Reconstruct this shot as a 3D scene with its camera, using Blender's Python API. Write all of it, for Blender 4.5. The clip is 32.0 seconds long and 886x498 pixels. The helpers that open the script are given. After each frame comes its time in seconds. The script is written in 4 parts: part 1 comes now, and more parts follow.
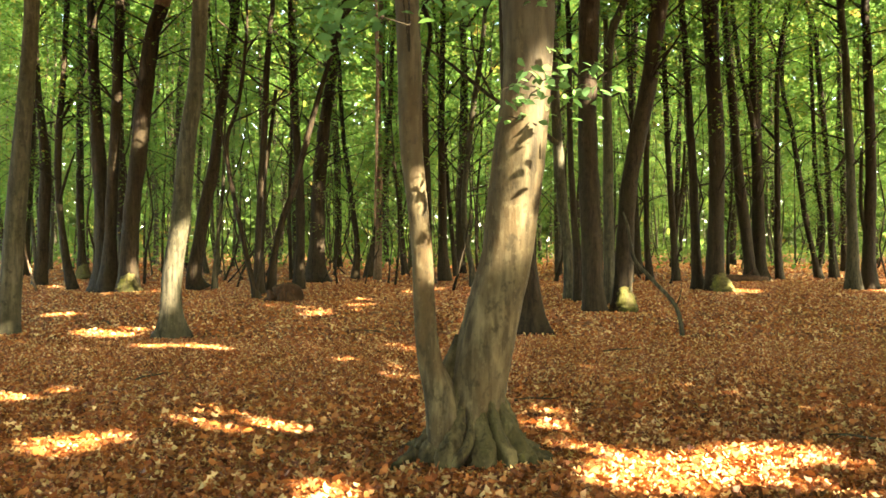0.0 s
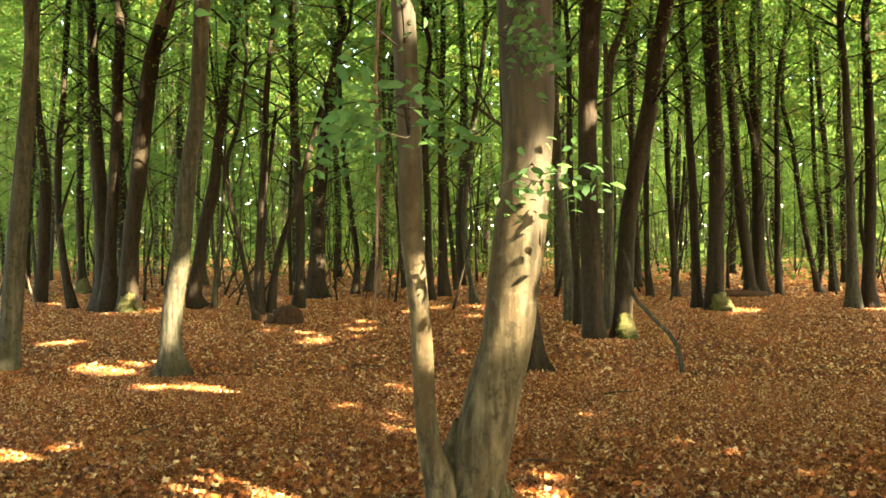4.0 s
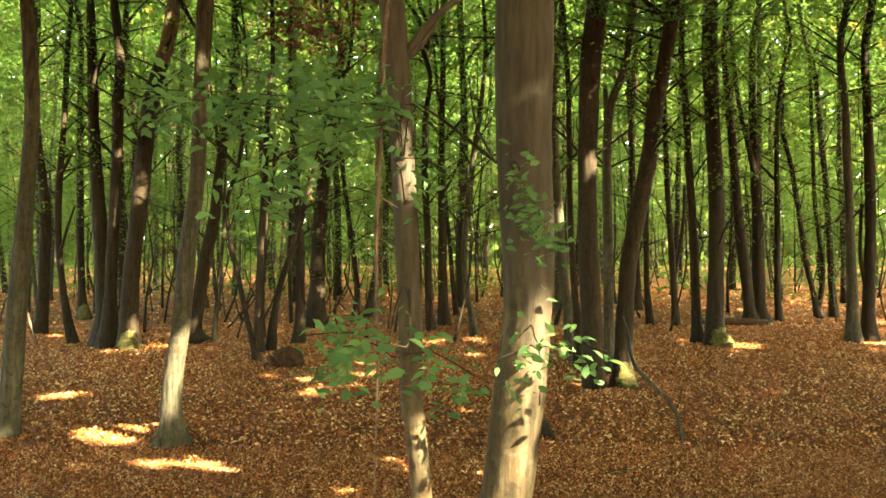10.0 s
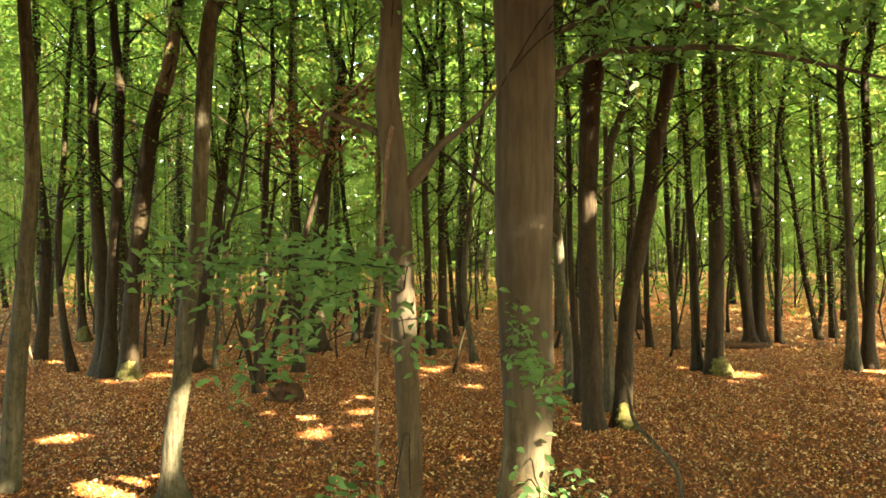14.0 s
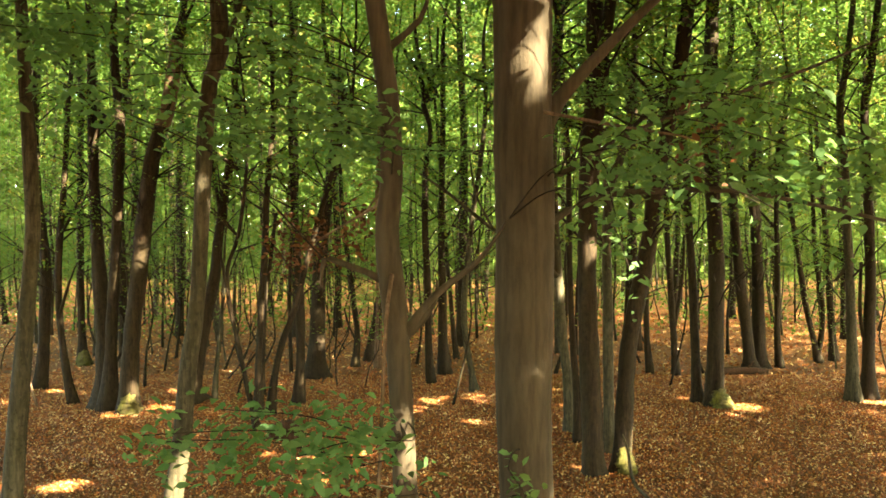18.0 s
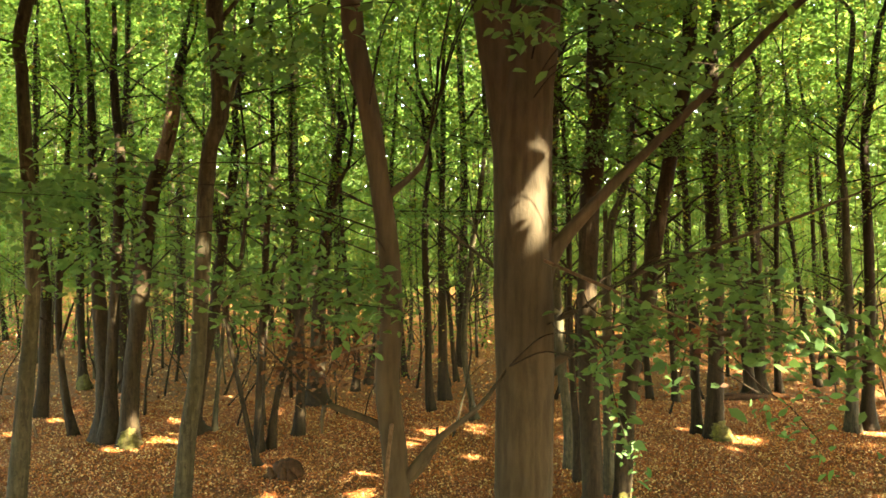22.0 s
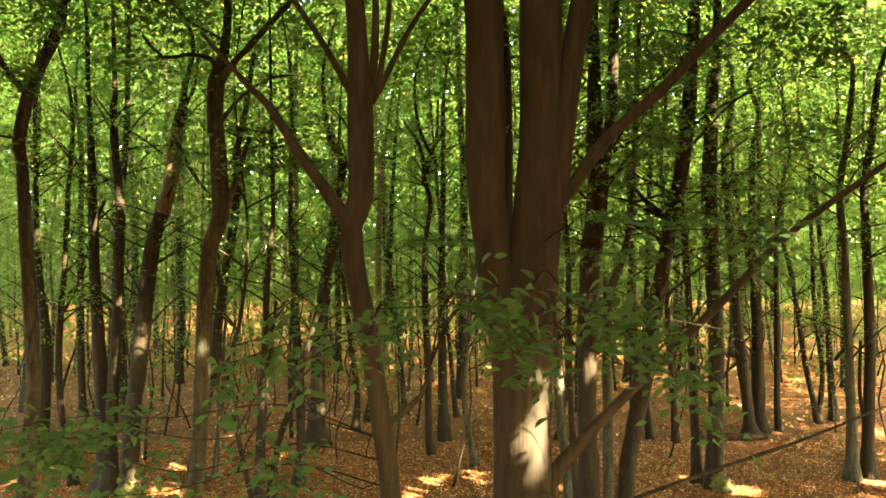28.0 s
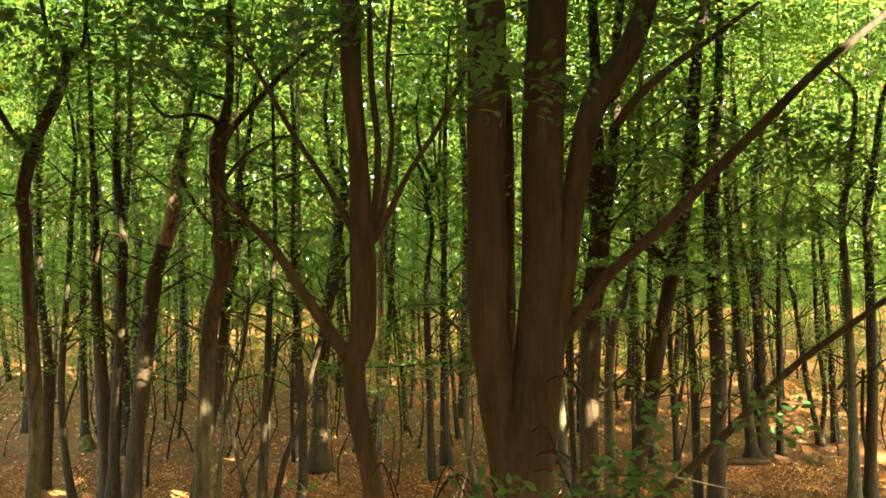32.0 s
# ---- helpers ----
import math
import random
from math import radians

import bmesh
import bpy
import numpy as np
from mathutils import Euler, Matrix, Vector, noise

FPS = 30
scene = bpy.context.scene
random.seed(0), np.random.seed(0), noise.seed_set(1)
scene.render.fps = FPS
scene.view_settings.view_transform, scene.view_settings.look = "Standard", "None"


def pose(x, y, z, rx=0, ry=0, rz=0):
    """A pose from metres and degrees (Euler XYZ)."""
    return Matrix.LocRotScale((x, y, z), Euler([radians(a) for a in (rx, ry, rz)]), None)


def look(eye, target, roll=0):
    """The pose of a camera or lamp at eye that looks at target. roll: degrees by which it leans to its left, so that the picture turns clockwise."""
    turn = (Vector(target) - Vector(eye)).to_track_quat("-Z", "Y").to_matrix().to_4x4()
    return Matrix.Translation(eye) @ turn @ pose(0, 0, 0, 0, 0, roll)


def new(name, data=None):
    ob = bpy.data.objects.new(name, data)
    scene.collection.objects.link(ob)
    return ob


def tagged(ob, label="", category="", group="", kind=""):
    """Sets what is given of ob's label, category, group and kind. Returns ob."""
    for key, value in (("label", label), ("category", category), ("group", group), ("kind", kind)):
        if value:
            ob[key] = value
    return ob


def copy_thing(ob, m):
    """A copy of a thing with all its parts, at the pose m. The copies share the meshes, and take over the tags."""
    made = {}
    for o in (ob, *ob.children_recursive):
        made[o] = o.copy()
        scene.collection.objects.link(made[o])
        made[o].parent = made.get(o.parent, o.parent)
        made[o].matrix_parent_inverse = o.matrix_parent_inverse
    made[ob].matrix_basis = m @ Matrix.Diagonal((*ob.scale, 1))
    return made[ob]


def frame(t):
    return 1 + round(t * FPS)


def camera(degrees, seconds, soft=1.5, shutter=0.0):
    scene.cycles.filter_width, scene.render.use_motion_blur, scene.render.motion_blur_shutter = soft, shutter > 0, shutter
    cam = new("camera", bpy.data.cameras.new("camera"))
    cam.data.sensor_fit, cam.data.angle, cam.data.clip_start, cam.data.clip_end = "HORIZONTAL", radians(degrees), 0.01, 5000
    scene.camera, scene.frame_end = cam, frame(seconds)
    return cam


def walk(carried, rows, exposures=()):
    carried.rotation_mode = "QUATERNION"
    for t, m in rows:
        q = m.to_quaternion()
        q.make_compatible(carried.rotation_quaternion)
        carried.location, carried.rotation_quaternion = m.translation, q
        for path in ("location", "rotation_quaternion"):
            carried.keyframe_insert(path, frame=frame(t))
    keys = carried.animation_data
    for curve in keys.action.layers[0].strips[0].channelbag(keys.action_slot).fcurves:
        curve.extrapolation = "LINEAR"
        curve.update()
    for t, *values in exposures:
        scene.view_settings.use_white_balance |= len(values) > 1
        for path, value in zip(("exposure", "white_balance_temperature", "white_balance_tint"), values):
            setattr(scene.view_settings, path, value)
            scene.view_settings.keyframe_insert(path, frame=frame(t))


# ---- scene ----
# Camera: a slow vertical climb, looking almost level
cam = camera(58.0, 32.0, soft=1.65)
CLIMB = [(0, 1.6), (1, 1.707), (2, 1.846), (3, 2.024), (3.5, 2.119), (5.5, 2.506), (6, 2.596), (7, 2.778), (8, 2.959),
         (9, 3.151), (10, 3.354), (11, 3.574), (12, 3.802), (13, 4.046), (14, 4.298), (14.5, 4.427), (16.5, 4.938),
         (17, 5.073), (18, 5.334), (19, 5.594), (20, 5.837), (21, 6.103), (22, 6.385), (23, 6.68), (24, 6.956),
         (25, 7.228), (25.5, 7.366), (27.5, 7.9), (28, 8.023), (29, 8.263), (30, 8.506), (31, 8.756), (32, 9.011)]
walk(cam, [(t, pose(0, 0, z, 89.49, 0, 0.06 * max(0, t - 29.5))) for t, z in CLIMB],
     [(0, 4.55, 8100, 4), (14, 4.67, 8700, 4), (23, 4.84, 8800, 3), (32, 5.0, 8750, 2)])

# World and sun
SUN_EL, SUN_ROT = radians(38), radians(124)
SUN = Vector((math.sin(SUN_ROT) * math.cos(SUN_EL), math.cos(SUN_ROT) * math.cos(SUN_EL), math.sin(SUN_EL)))
world = bpy.data.worlds.new("world")
scene.world = world
world.use_nodes = True
wn = world.node_tree.nodes
sky = wn.new("ShaderNodeTexSky")
sky.sky_type, sky.sun_disc, sky.sun_elevation, sky.sun_rotation = "NISHITA", False, SUN_EL, SUN_ROT
world.node_tree.links.new(sky.outputs[0], wn["Background"].inputs[0])
wn["Background"].inputs[1].default_value = 0.12
sun = new("sun", bpy.data.lights.new("sun", "SUN"))
sun.data.energy, sun.data.angle, sun.data.color = 5.0, radians(0.5), (1.0, 0.965, 0.90)
sun.matrix_world = look(SUN * 60, (0, 0, 0))


# ---- materials ----
def material(name):
    m = bpy.data.materials.new(name)
    m.use_nodes = True
    n = m.node_tree.nodes
    return m, n, m.node_tree.links, n["Principled BSDF"]


def noise_tex(n, l, coord, scale, detail=4.0, stretch=None, rough=0.55):
    t = n.new("ShaderNodeTexNoise")
    t.inputs["Scale"].default_value, t.inputs["Detail"].default_value, t.inputs["Roughness"].default_value = scale, detail, rough
    if stretch:
        mp = n.new("ShaderNodeMapping")
        mp.inputs["Scale"].default_value = stretch
        l.new(coord, mp.inputs[0])
        coord = mp.outputs[0]
    l.new(coord, t.inputs["Vector"])
    return t.outputs[0]


def ramp(n, l, fac, *stops):
    r = n.new("ShaderNodeValToRGB")
    e = r.color_ramp.elements
    while len(e) < len(stops):
        e.new(0.5)
    for k, (p, c) in zip(e, stops):
        k.position, k.color = p, (*c, 1)
    l.new(fac, r.inputs[0])
    return r.outputs[0]


def mix(n, l, fac, a, b, how="MIX"):
    m = n.new("ShaderNodeMix")
    m.data_type, m.blend_type = "RGBA", how
    for sock, v in ((m.inputs[0], fac), (m.inputs[6], a), (m.inputs[7], b)):
        if isinstance(v, (int, float)):
            sock.default_value = v
        elif isinstance(v, tuple):
            sock.default_value = (*v, 1)
        else:
            l.new(v, sock)
    return m.outputs[2]


def bark(name, dark, mid, light, ridge, stain, upper_shade=None):
    """Streaked bark; the last colour paints shade into it, in patches, some metres up."""
    m, n, l, b = material(name)
    co = n.new("ShaderNodeTexCoord").outputs["Object"]
    fine = noise_tex(n, l, co, 9, 6, (2.2, 2.2, 0.35))
    streak = noise_tex(n, l, co, 3, 5, (2.5, 2.5, 0.22), 0.65)
    blotch = noise_tex(n, l, co, 2.2, 5, (1.6, 1.6, 0.6), 0.62)
    c = ramp(n, l, streak, (0.36, dark), (0.5, mid), (0.66, light))
    c = mix(n, l, 0.45, c, ramp(n, l, fine, (0.38, dark), (0.62, light)))
    c = mix(n, l, ramp(n, l, blotch, (0.42, (0, 0, 0)), (0.62, (0.85, 0.85, 0.85))), c, stain)
    spot = noise_tex(n, l, co, 11, 6, (1.2, 1.2, 0.8), 0.7)
    c = mix(n, l, ramp(n, l, spot, (0.56, (0, 0, 0)), (0.66, (0.5, 0.5, 0.5))), c, light)
    c = mix(n, l, ramp(n, l, spot, (0.36, (0.7, 0.7, 0.7)), (0.46, (0, 0, 0))), c, dark)
    # shade on the higher trunk, put into the bark colour with a noisy edge
    if upper_shade:
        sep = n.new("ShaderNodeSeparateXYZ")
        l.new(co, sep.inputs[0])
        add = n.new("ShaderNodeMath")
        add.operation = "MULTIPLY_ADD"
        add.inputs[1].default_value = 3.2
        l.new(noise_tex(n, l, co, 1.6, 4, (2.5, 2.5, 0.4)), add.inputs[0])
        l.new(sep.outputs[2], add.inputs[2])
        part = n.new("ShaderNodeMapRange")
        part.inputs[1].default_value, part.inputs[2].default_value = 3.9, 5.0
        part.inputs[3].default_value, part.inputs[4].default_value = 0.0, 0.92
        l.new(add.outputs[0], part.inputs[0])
        c = mix(n, l, part.outputs[0], c, ramp(n, l, fine, (0.35, tuple(0.75 * v for v in upper_shade)), (0.65, tuple(1.3 * v for v in upper_shade))))
    l.new(c, b.inputs["Base Color"])
    b.inputs["Roughness"].default_value = 0.85
    b.inputs["Specular IOR Level"].default_value = 0.12
    bump = n.new("ShaderNodeBump")
    bump.inputs["Strength"].default_value, bump.inputs["Distance"].default_value = ridge, 0.035
    l.new(mix(n, l, 0.4, mix(n, l, 0.5, fine, streak), spot), bump.inputs["Height"])
    l.new(bump.outputs[0], b.inputs["Normal"])
    return m


def leaf_material(name, stops, glow, share):
    """A thin leaf: a lit face and light that shines through."""
    m, n, l, b = material(name)
    rnd = n.new("ShaderNodeNewGeometry").outputs["Random Per Island"]
    c = ramp(n, l, rnd, *stops)
    l.new(c, b.inputs["Base Color"])
    b.inputs["Roughness"].default_value = 0.6
    b.inputs["Specular IOR Level"].default_value = 0.12
    tr = n.new("ShaderNodeBsdfTranslucent")
    l.new(mix(n, l, 1.0, c, glow, "MULTIPLY"), tr.inputs[0])
    mx = n.new("ShaderNodeMixShader")
    mx.inputs[0].default_value = share
    l.new(b.outputs[0], mx.inputs[1])
    l.new(tr.outputs[0], mx.inputs[2])
    l.new(mx.outputs[0], n["Material Output"].inputs[0])
    return m


BARK = {
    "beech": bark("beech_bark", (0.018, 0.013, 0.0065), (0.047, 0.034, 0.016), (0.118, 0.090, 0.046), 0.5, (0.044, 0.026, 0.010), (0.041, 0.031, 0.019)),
    "smooth": bark("smooth_bark", (0.013, 0.0105, 0.0062), (0.034, 0.0275, 0.016), (0.088, 0.073, 0.043), 0.7, (0.031, 0.026, 0.0120)),
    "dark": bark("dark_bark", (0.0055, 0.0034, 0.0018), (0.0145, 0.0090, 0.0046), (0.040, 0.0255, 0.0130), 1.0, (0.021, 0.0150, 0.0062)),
    "root": bark("root_bark", (0.010, 0.007, 0.003), (0.044, 0.032, 0.014), (0.12, 0.090, 0.040), 1.0, (0.035, 0.030, 0.010)),
    "red": bark("reddish_bark", (0.05, 0.028, 0.015), (0.11, 0.060, 0.033), (0.22, 0.14, 0.085), 0.7, (0.08, 0.05, 0.028)),
}
ROTTEN = bark("rotten_wood", (0.016, 0.008, 0.004), (0.040, 0.019, 0.009), (0.085, 0.042, 0.02), 1.0, (0.03, 0.014, 0.006))
MOSS = bark("moss", (0.030, 0.028, 0.009), (0.075, 0.068, 0.016), (0.14, 0.125, 0.026), 1.0, (0.06, 0.045, 0.02))
LEAF = leaf_material("beech_leaf", ((0.0, (0.040, 0.080, 0.018)), (0.45, (0.053, 0.100, 0.022)), (0.85, (0.068, 0.118, 0.025)),
                                    (0.95, (0.12, 0.118, 0.026)), (1.0, (0.17, 0.11, 0.03))), (2.15, 2.1, 1.4), 0.6)
FAR_LEAF = leaf_material("far_leaf", ((0.0, (0.050, 0.092, 0.023)), (0.4, (0.063, 0.108, 0.027)), (0.85, (0.078, 0.120, 0.030)),
                                      (0.93, (0.115, 0.115, 0.028)), (1.0, (0.17, 0.11, 0.03))), (2.05, 2.1, 1.75), 0.6)
SPRAY = leaf_material("spray_leaf", ((0.0, (0.066, 0.138, 0.052)), (0.5, (0.086, 0.165, 0.062)), (0.9, (0.108, 0.182, 0.062))), (1.6, 1.7, 1.2), 0.5)
BROWN_LEAF = leaf_material("withered_leaf", ((0.0, (0.045, 0.017, 0.008)), (0.6, (0.10, 0.040, 0.018)), (1.0, (0.18, 0.09, 0.04))), (1.3, 1.2, 1.0), 0.3)
LITTER = leaf_material("fallen_leaf", ((0.0, (0.085, 0.024, 0.007)), (0.2, (0.20, 0.054, 0.012)), (0.5, (0.31, 0.094, 0.022)),
                                       (0.76, (0.44, 0.160, 0.042)), (0.92, (0.62, 0.40, 0.18))), (1.2, 1.1, 1.0), 0.1)
LITTER.node_tree.nodes["Principled BSDF"].inputs["Specular IOR Level"].default_value = 0.25
LITTER.node_tree.nodes["Principled BSDF"].inputs["Roughness"].default_value = 0.55


def ground_material():
    m, n, l, b = material("leaf_mould")
    co = n.new("ShaderNodeTexCoord").outputs["Object"]
    v = n.new("ShaderNodeTexVoronoi")
    v.inputs["Scale"].default_value = 24
    l.new(co, v.inputs["Vector"])
    leafy = ramp(n, l, v.outputs["Color"], (0.1, (0.07, 0.024, 0.008)), (0.4, (0.20, 0.07, 0.020)), (0.65, (0.25, 0.092, 0.026)), (0.9, (0.36, 0.16, 0.05)))
    soil = ramp(n, l, noise_tex(n, l, co, 26, 5), (0.35, (0.03, 0.013, 0.006)), (0.65, (0.16, 0.066, 0.022)))
    patch = ramp(n, l, noise_tex(n, l, co, 0.35, 4), (0.35, (0.25, 0.25, 0.25)), (0.65, (0.75, 0.75, 0.75)))
    l.new(mix(n, l, patch, soil, leafy), b.inputs["Base Color"])
    b.inputs["Roughness"].default_value = 0.9
    b.inputs["Specular IOR Level"].default_value = 0.2
    bump = n.new("ShaderNodeBump")
    bump.inputs["Strength"].default_value, bump.inputs["Distance"].default_value = 0.9, 0.03
    l.new(mix(n, l, 0.5, v.outputs["Distance"], noise_tex(n, l, co, 40, 4)), bump.inputs["Height"])
    l.new(bump.outputs[0], b.inputs["Normal"])
    return m


GROUND = ground_material()


# ---- builders ----
def mesh_from(name, verts, sizes, index, mat):
    """A mesh from arrays: corners, the corners of each face in a row, and how many each face has."""
    me = bpy.data.meshes.new(name)
    verts = np.asarray(verts, dtype=np.float32).reshape(-1, 3)
    me.vertices.add(len(verts))
    me.vertices.foreach_set("co", verts.ravel())
    me.loops.add(len(index))
    me.loops.foreach_set("vertex_index", np.asarray(index, dtype=np.int32))
    sizes = np.asarray(sizes, dtype=np.int32)
    me.polygons.add(len(sizes))
    me.polygons.foreach_set("loop_start", np.concatenate(([0], np.cumsum(sizes)[:-1])).astype(np.int32))
    me.polygons.foreach_set("loop_total", sizes)
    me.update(calc_edges=True)
    me.materials.append(mat)
    return me


def hang(name, me, parent, label="", kind=""):
    ob = new(name, me)
    ob.parent = parent
    return tagged(ob, label, kind=kind)


def smooth_line(points, step):
    """Points along a rounded line through the given ones: rows of x, y, z, radius."""
    p = np.array(points, dtype=float)
    p = np.vstack((2 * p[0] - p[1], p, 2 * p[-1] - p[-2]))
    out = []
    for i in range(1, len(p) - 2):
        a, b, c, d = p[i - 1:i + 3]
        k = max(2, int(np.linalg.norm((c - b)[:3]) / step))
        for u in np.arange(k) / k:
            out.append(0.5 * (2 * b + (c - a) * u + (2 * a - 5 * b + 4 * c - d) * u * u + (3 * b - a - 3 * c + d) * u ** 3))
    out.append(p[-2])
    out = np.array(out)
    out[:, 3] = np.maximum(out[:, 3], 0.003)
    return out


def tube(name, points, mat, sides=10, step=0.25, rough=0.05, flare=0.0, lobes=5, seed=0):
    """A round, slightly uneven stem along points; flare widens its foot into root ridges."""
    rng = np.random.default_rng(seed + 17)
    line = smooth_line(points, step)
    n = len(line)
    way = np.gradient(line[:, :3], axis=0)
    way /= np.linalg.norm(way, axis=1)[:, None] + 1e-9
    ref = np.where(np.abs(way[:, 2:3]) > 0.5, np.array([[1.0, 0, 0]]), np.array([[0, 0, 1.0]]))
    u = np.cross(way, ref)
    u /= np.linalg.norm(u, axis=1)[:, None] + 1e-9
    v = np.cross(way, u)
    a = np.linspace(0, 2 * np.pi, sides, endpoint=False)
    z = line[:, 2:3]
    ph = rng.uniform(0, 6.28, 4)
    r = line[:, 3:4] * (1 + rough * (np.sin(2 * a + ph[0] + z * 1.3) * 0.5 + np.sin(3 * a + ph[1] - z * 2.1) * 0.4
                                     + np.sin(z * 5 + ph[2]) * 0.35 + rng.normal(0, 0.35, (n, sides))))
    if flare:
        foot = np.exp(-np.maximum(z, 0) / 0.22)
        r = r * (1 + flare * foot * (0.1 + 0.9 * np.maximum(0, np.cos(lobes * a / 2 + ph[3])) ** 2 + 0.15 * np.sin(3 * a)))
        r = r * (1 + 0.05 * np.exp(-np.maximum(z, 0) / 1.2) * np.cos(lobes * a + ph[3]))
    verts = line[:, None, :3] + r[..., None] * (np.cos(a)[None, :, None] * u[:, None] + np.sin(a)[None, :, None] * v[:, None])
    verts = verts.reshape(-1, 3)
    i = np.arange(n - 1)[:, None] * sides
    k = np.arange(sides)[None]
    k2 = (k + 1) % sides
    quads = np.stack((i + k, i + k2, i + sides + k2, i + sides + k), -1).reshape(-1, 4)
    index = np.concatenate((quads.ravel(), np.arange(sides)[::-1], (n - 1) * sides + np.arange(sides)))
    return mesh_from(name, verts, [4] * len(quads) + [sides, sides], index, mat)


def leaf_arrays(rng, centres, size, tilt, shape):
    """Corners of leaves round the given centres; shape 4: a folded rhomb, 6: a rounder blade."""
    n = len(centres)
    nor = rng.normal(0, 1, (n, 3)) * np.array([tilt, tilt, 0]) + np.array([0, 0, 1.0])
    nor /= np.linalg.norm(nor, axis=1)[:, None]
    az = rng.uniform(0, 2 * np.pi, n)
    ax = np.stack((np.cos(az), np.sin(az), np.zeros(n)), 1)
    ax -= nor * (ax * nor).sum(1)[:, None]
    ax /= np.linalg.norm(ax, axis=1)[:, None]
    ay = np.cross(nor, ax)
    s = (size * rng.uniform(0.65, 1.3, n))[:, None]
    c = np.asarray(centres)
    if shape == 7:
        rows = ((-0.5, 0, 0.1), (-0.22, 0.12, 0.0), (-0.1, 0.4, 0.16), (0.14, 0.13, 0.02), (0.5, 0.1, 0.14), (0.16, -0.12, -0.02), (-0.05, -0.38, 0.12))
    elif shape == 5:
        rows = ((-0.5, 0, 0.08), (-0.08, 0.28, 0.2), (0.5, 0.06, 0.02), (0.1, -0.22, -0.12))
    elif shape == 4:
        rows = ((-0.5, 0, 0), (0.0, 0.32, 0.07), (0.5, 0, -0.06), (0.0, -0.32, 0.07))
    else:
        rows = ((-0.5, 0, 0), (-0.18, 0.25, 0.07), (0.18, 0.2, 0.06), (0.54, 0, -0.1), (0.18, -0.2, 0.06), (-0.18, -0.25, 0.07))
    return np.stack([c + s * (x * ax + y * ay + z * nor) for x, y, z in rows], 1)


def leaves(name, rng, centres, size, tilt, mat, shape=4):
    v = leaf_arrays(rng, centres, size, tilt, shape)
    shape = v.shape[1]
    return mesh_from(name, v, np.full(len(v), shape), np.arange(len(v) * shape), mat)


def tufts(rng, hubs, each, radius, flat=0.18):
    """Leaf places in flat layers round the hubs, as beech twigs carry them."""
    h = np.repeat(np.asarray(hubs), each, axis=0)
    a, r = rng.uniform(0, 2 * np.pi, len(h)), radius * np.sqrt(rng.uniform(0, 1, len(h)))
    off = np.stack((np.cos(a) * r, np.sin(a) * r, rng.normal(0, flat, len(h)) * radius - 0.15 * r), 1)
    return h + off


# Gaps in the leaf roof, through which the sun reaches these places
GAPS = [((0.72, 5.66, 2.88), 0.13), ((0.66, 5.66, 2.3), 0.1), ((0.71, 5.66, 2.62), 0.17), ((0.70, 5.66, 2.44), 0.15), ((0.68, 5.66, 2.12), 0.05), ((0.51, 5.64, 1.72), 0.2), ((0.38, 5.64, 1.60), 0.12),
        ((-0.17, 5.63, 1.97), 0.13), ((-0.15, 5.63, 1.54), 0.14),
        ((1.35, 5.75, 0), 0.2), ((1.65, 5.62, 0), 0.27), ((1.95, 5.38, 0), 0.22), ((2.2, 6.1, 0), 0.15), ((2.5, 6.0, 0), 0.14), ((2.8, 5.85, 0), 0.12), ((1.1, 5.2, 0), 0.2), ((-0.72, 5.0, 0), 0.2),
        ((0.95, 6.9, 0), 0.14), ((-4.44, 12.95, 0.75), 0.1), ((-4.44, 12.95, 0.45), 0.06), ((-5.9, 13.75, 0), 0.48), ((-3.6, 11.8, 0), 0.26), ((-4.3, 12.0, 0), 0.2), ((-2.45, 7.25, 0), 0.17),
        ((-1.65, 7.8, 0), 0.16), ((-2.95, 8.6, 0), 0.2), ((-0.72, 7.6, 0), 0.1), ((0.68, 5.66, 6.95), 0.07), ((0.67, 5.66, 6.72), 0.12), ((0.66, 5.66, 6.5), 0.12), ((0.65, 5.66, 6.36), 0.08), ((3.2, 22, 2.2), 0.2),
        ((4.1, 18.6, 0.4), 0.35), ((-9.8, 24.2, 0.4), 0.18), ((-9.0, 24.4, 5.2), 0.2), ((-5.8, 23.5, 3), 0.3), ((1.95, 4.53, 5.6), 0.1), ((2.6, 4.53, 5.3), 0.08), ((1.15, 4.6, 5.4), 0.08),
        ((-4.1, 13.0, 6.2), 0.14), ((-8.5, 24.5, 10.3), 0.25), ((9.4, 25.6, 0), 0.4), ((14.6, 26.6, 0), 0.3), ((-3.0, 6.2, 0), 0.2)]


# thin places in the roof towards the sun-facing side of the forked beech
GAPS += [((0.76, 5.7, 3.2 + 0.6 * k), 0.0) for k in range(12)]
spots = np.random.default_rng(77)
for _ in range(14):
    GAPS.append(((spots.uniform(-7, 1), spots.uniform(5.5, 14), 0), spots.uniform(0.07, 0.17)))
for _ in range(6):
    GAPS.append(((spots.uniform(-3.5, 4.5), spots.uniform(4.6, 8.5), 0), spots.uniform(0.05, 0.11)))
for _ in range(60):
    GAPS.append(((spots.uniform(-6, 5), spots.uniform(4.6, 16), 0), spots.uniform(0.01, 0.04)))
for _ in range(24):
    GAPS.append(((spots.uniform(-10, 9), spots.uniform(13, 30), 0), spots.uniform(0.1, 0.24)))
# the foot of the forked beech stands in shade
GAPS = [g for g in GAPS if not (g[0][2] == 0 and -1.2 < g[0][0] < 0.35 and 5.5 < g[0][1] < 6.8)]


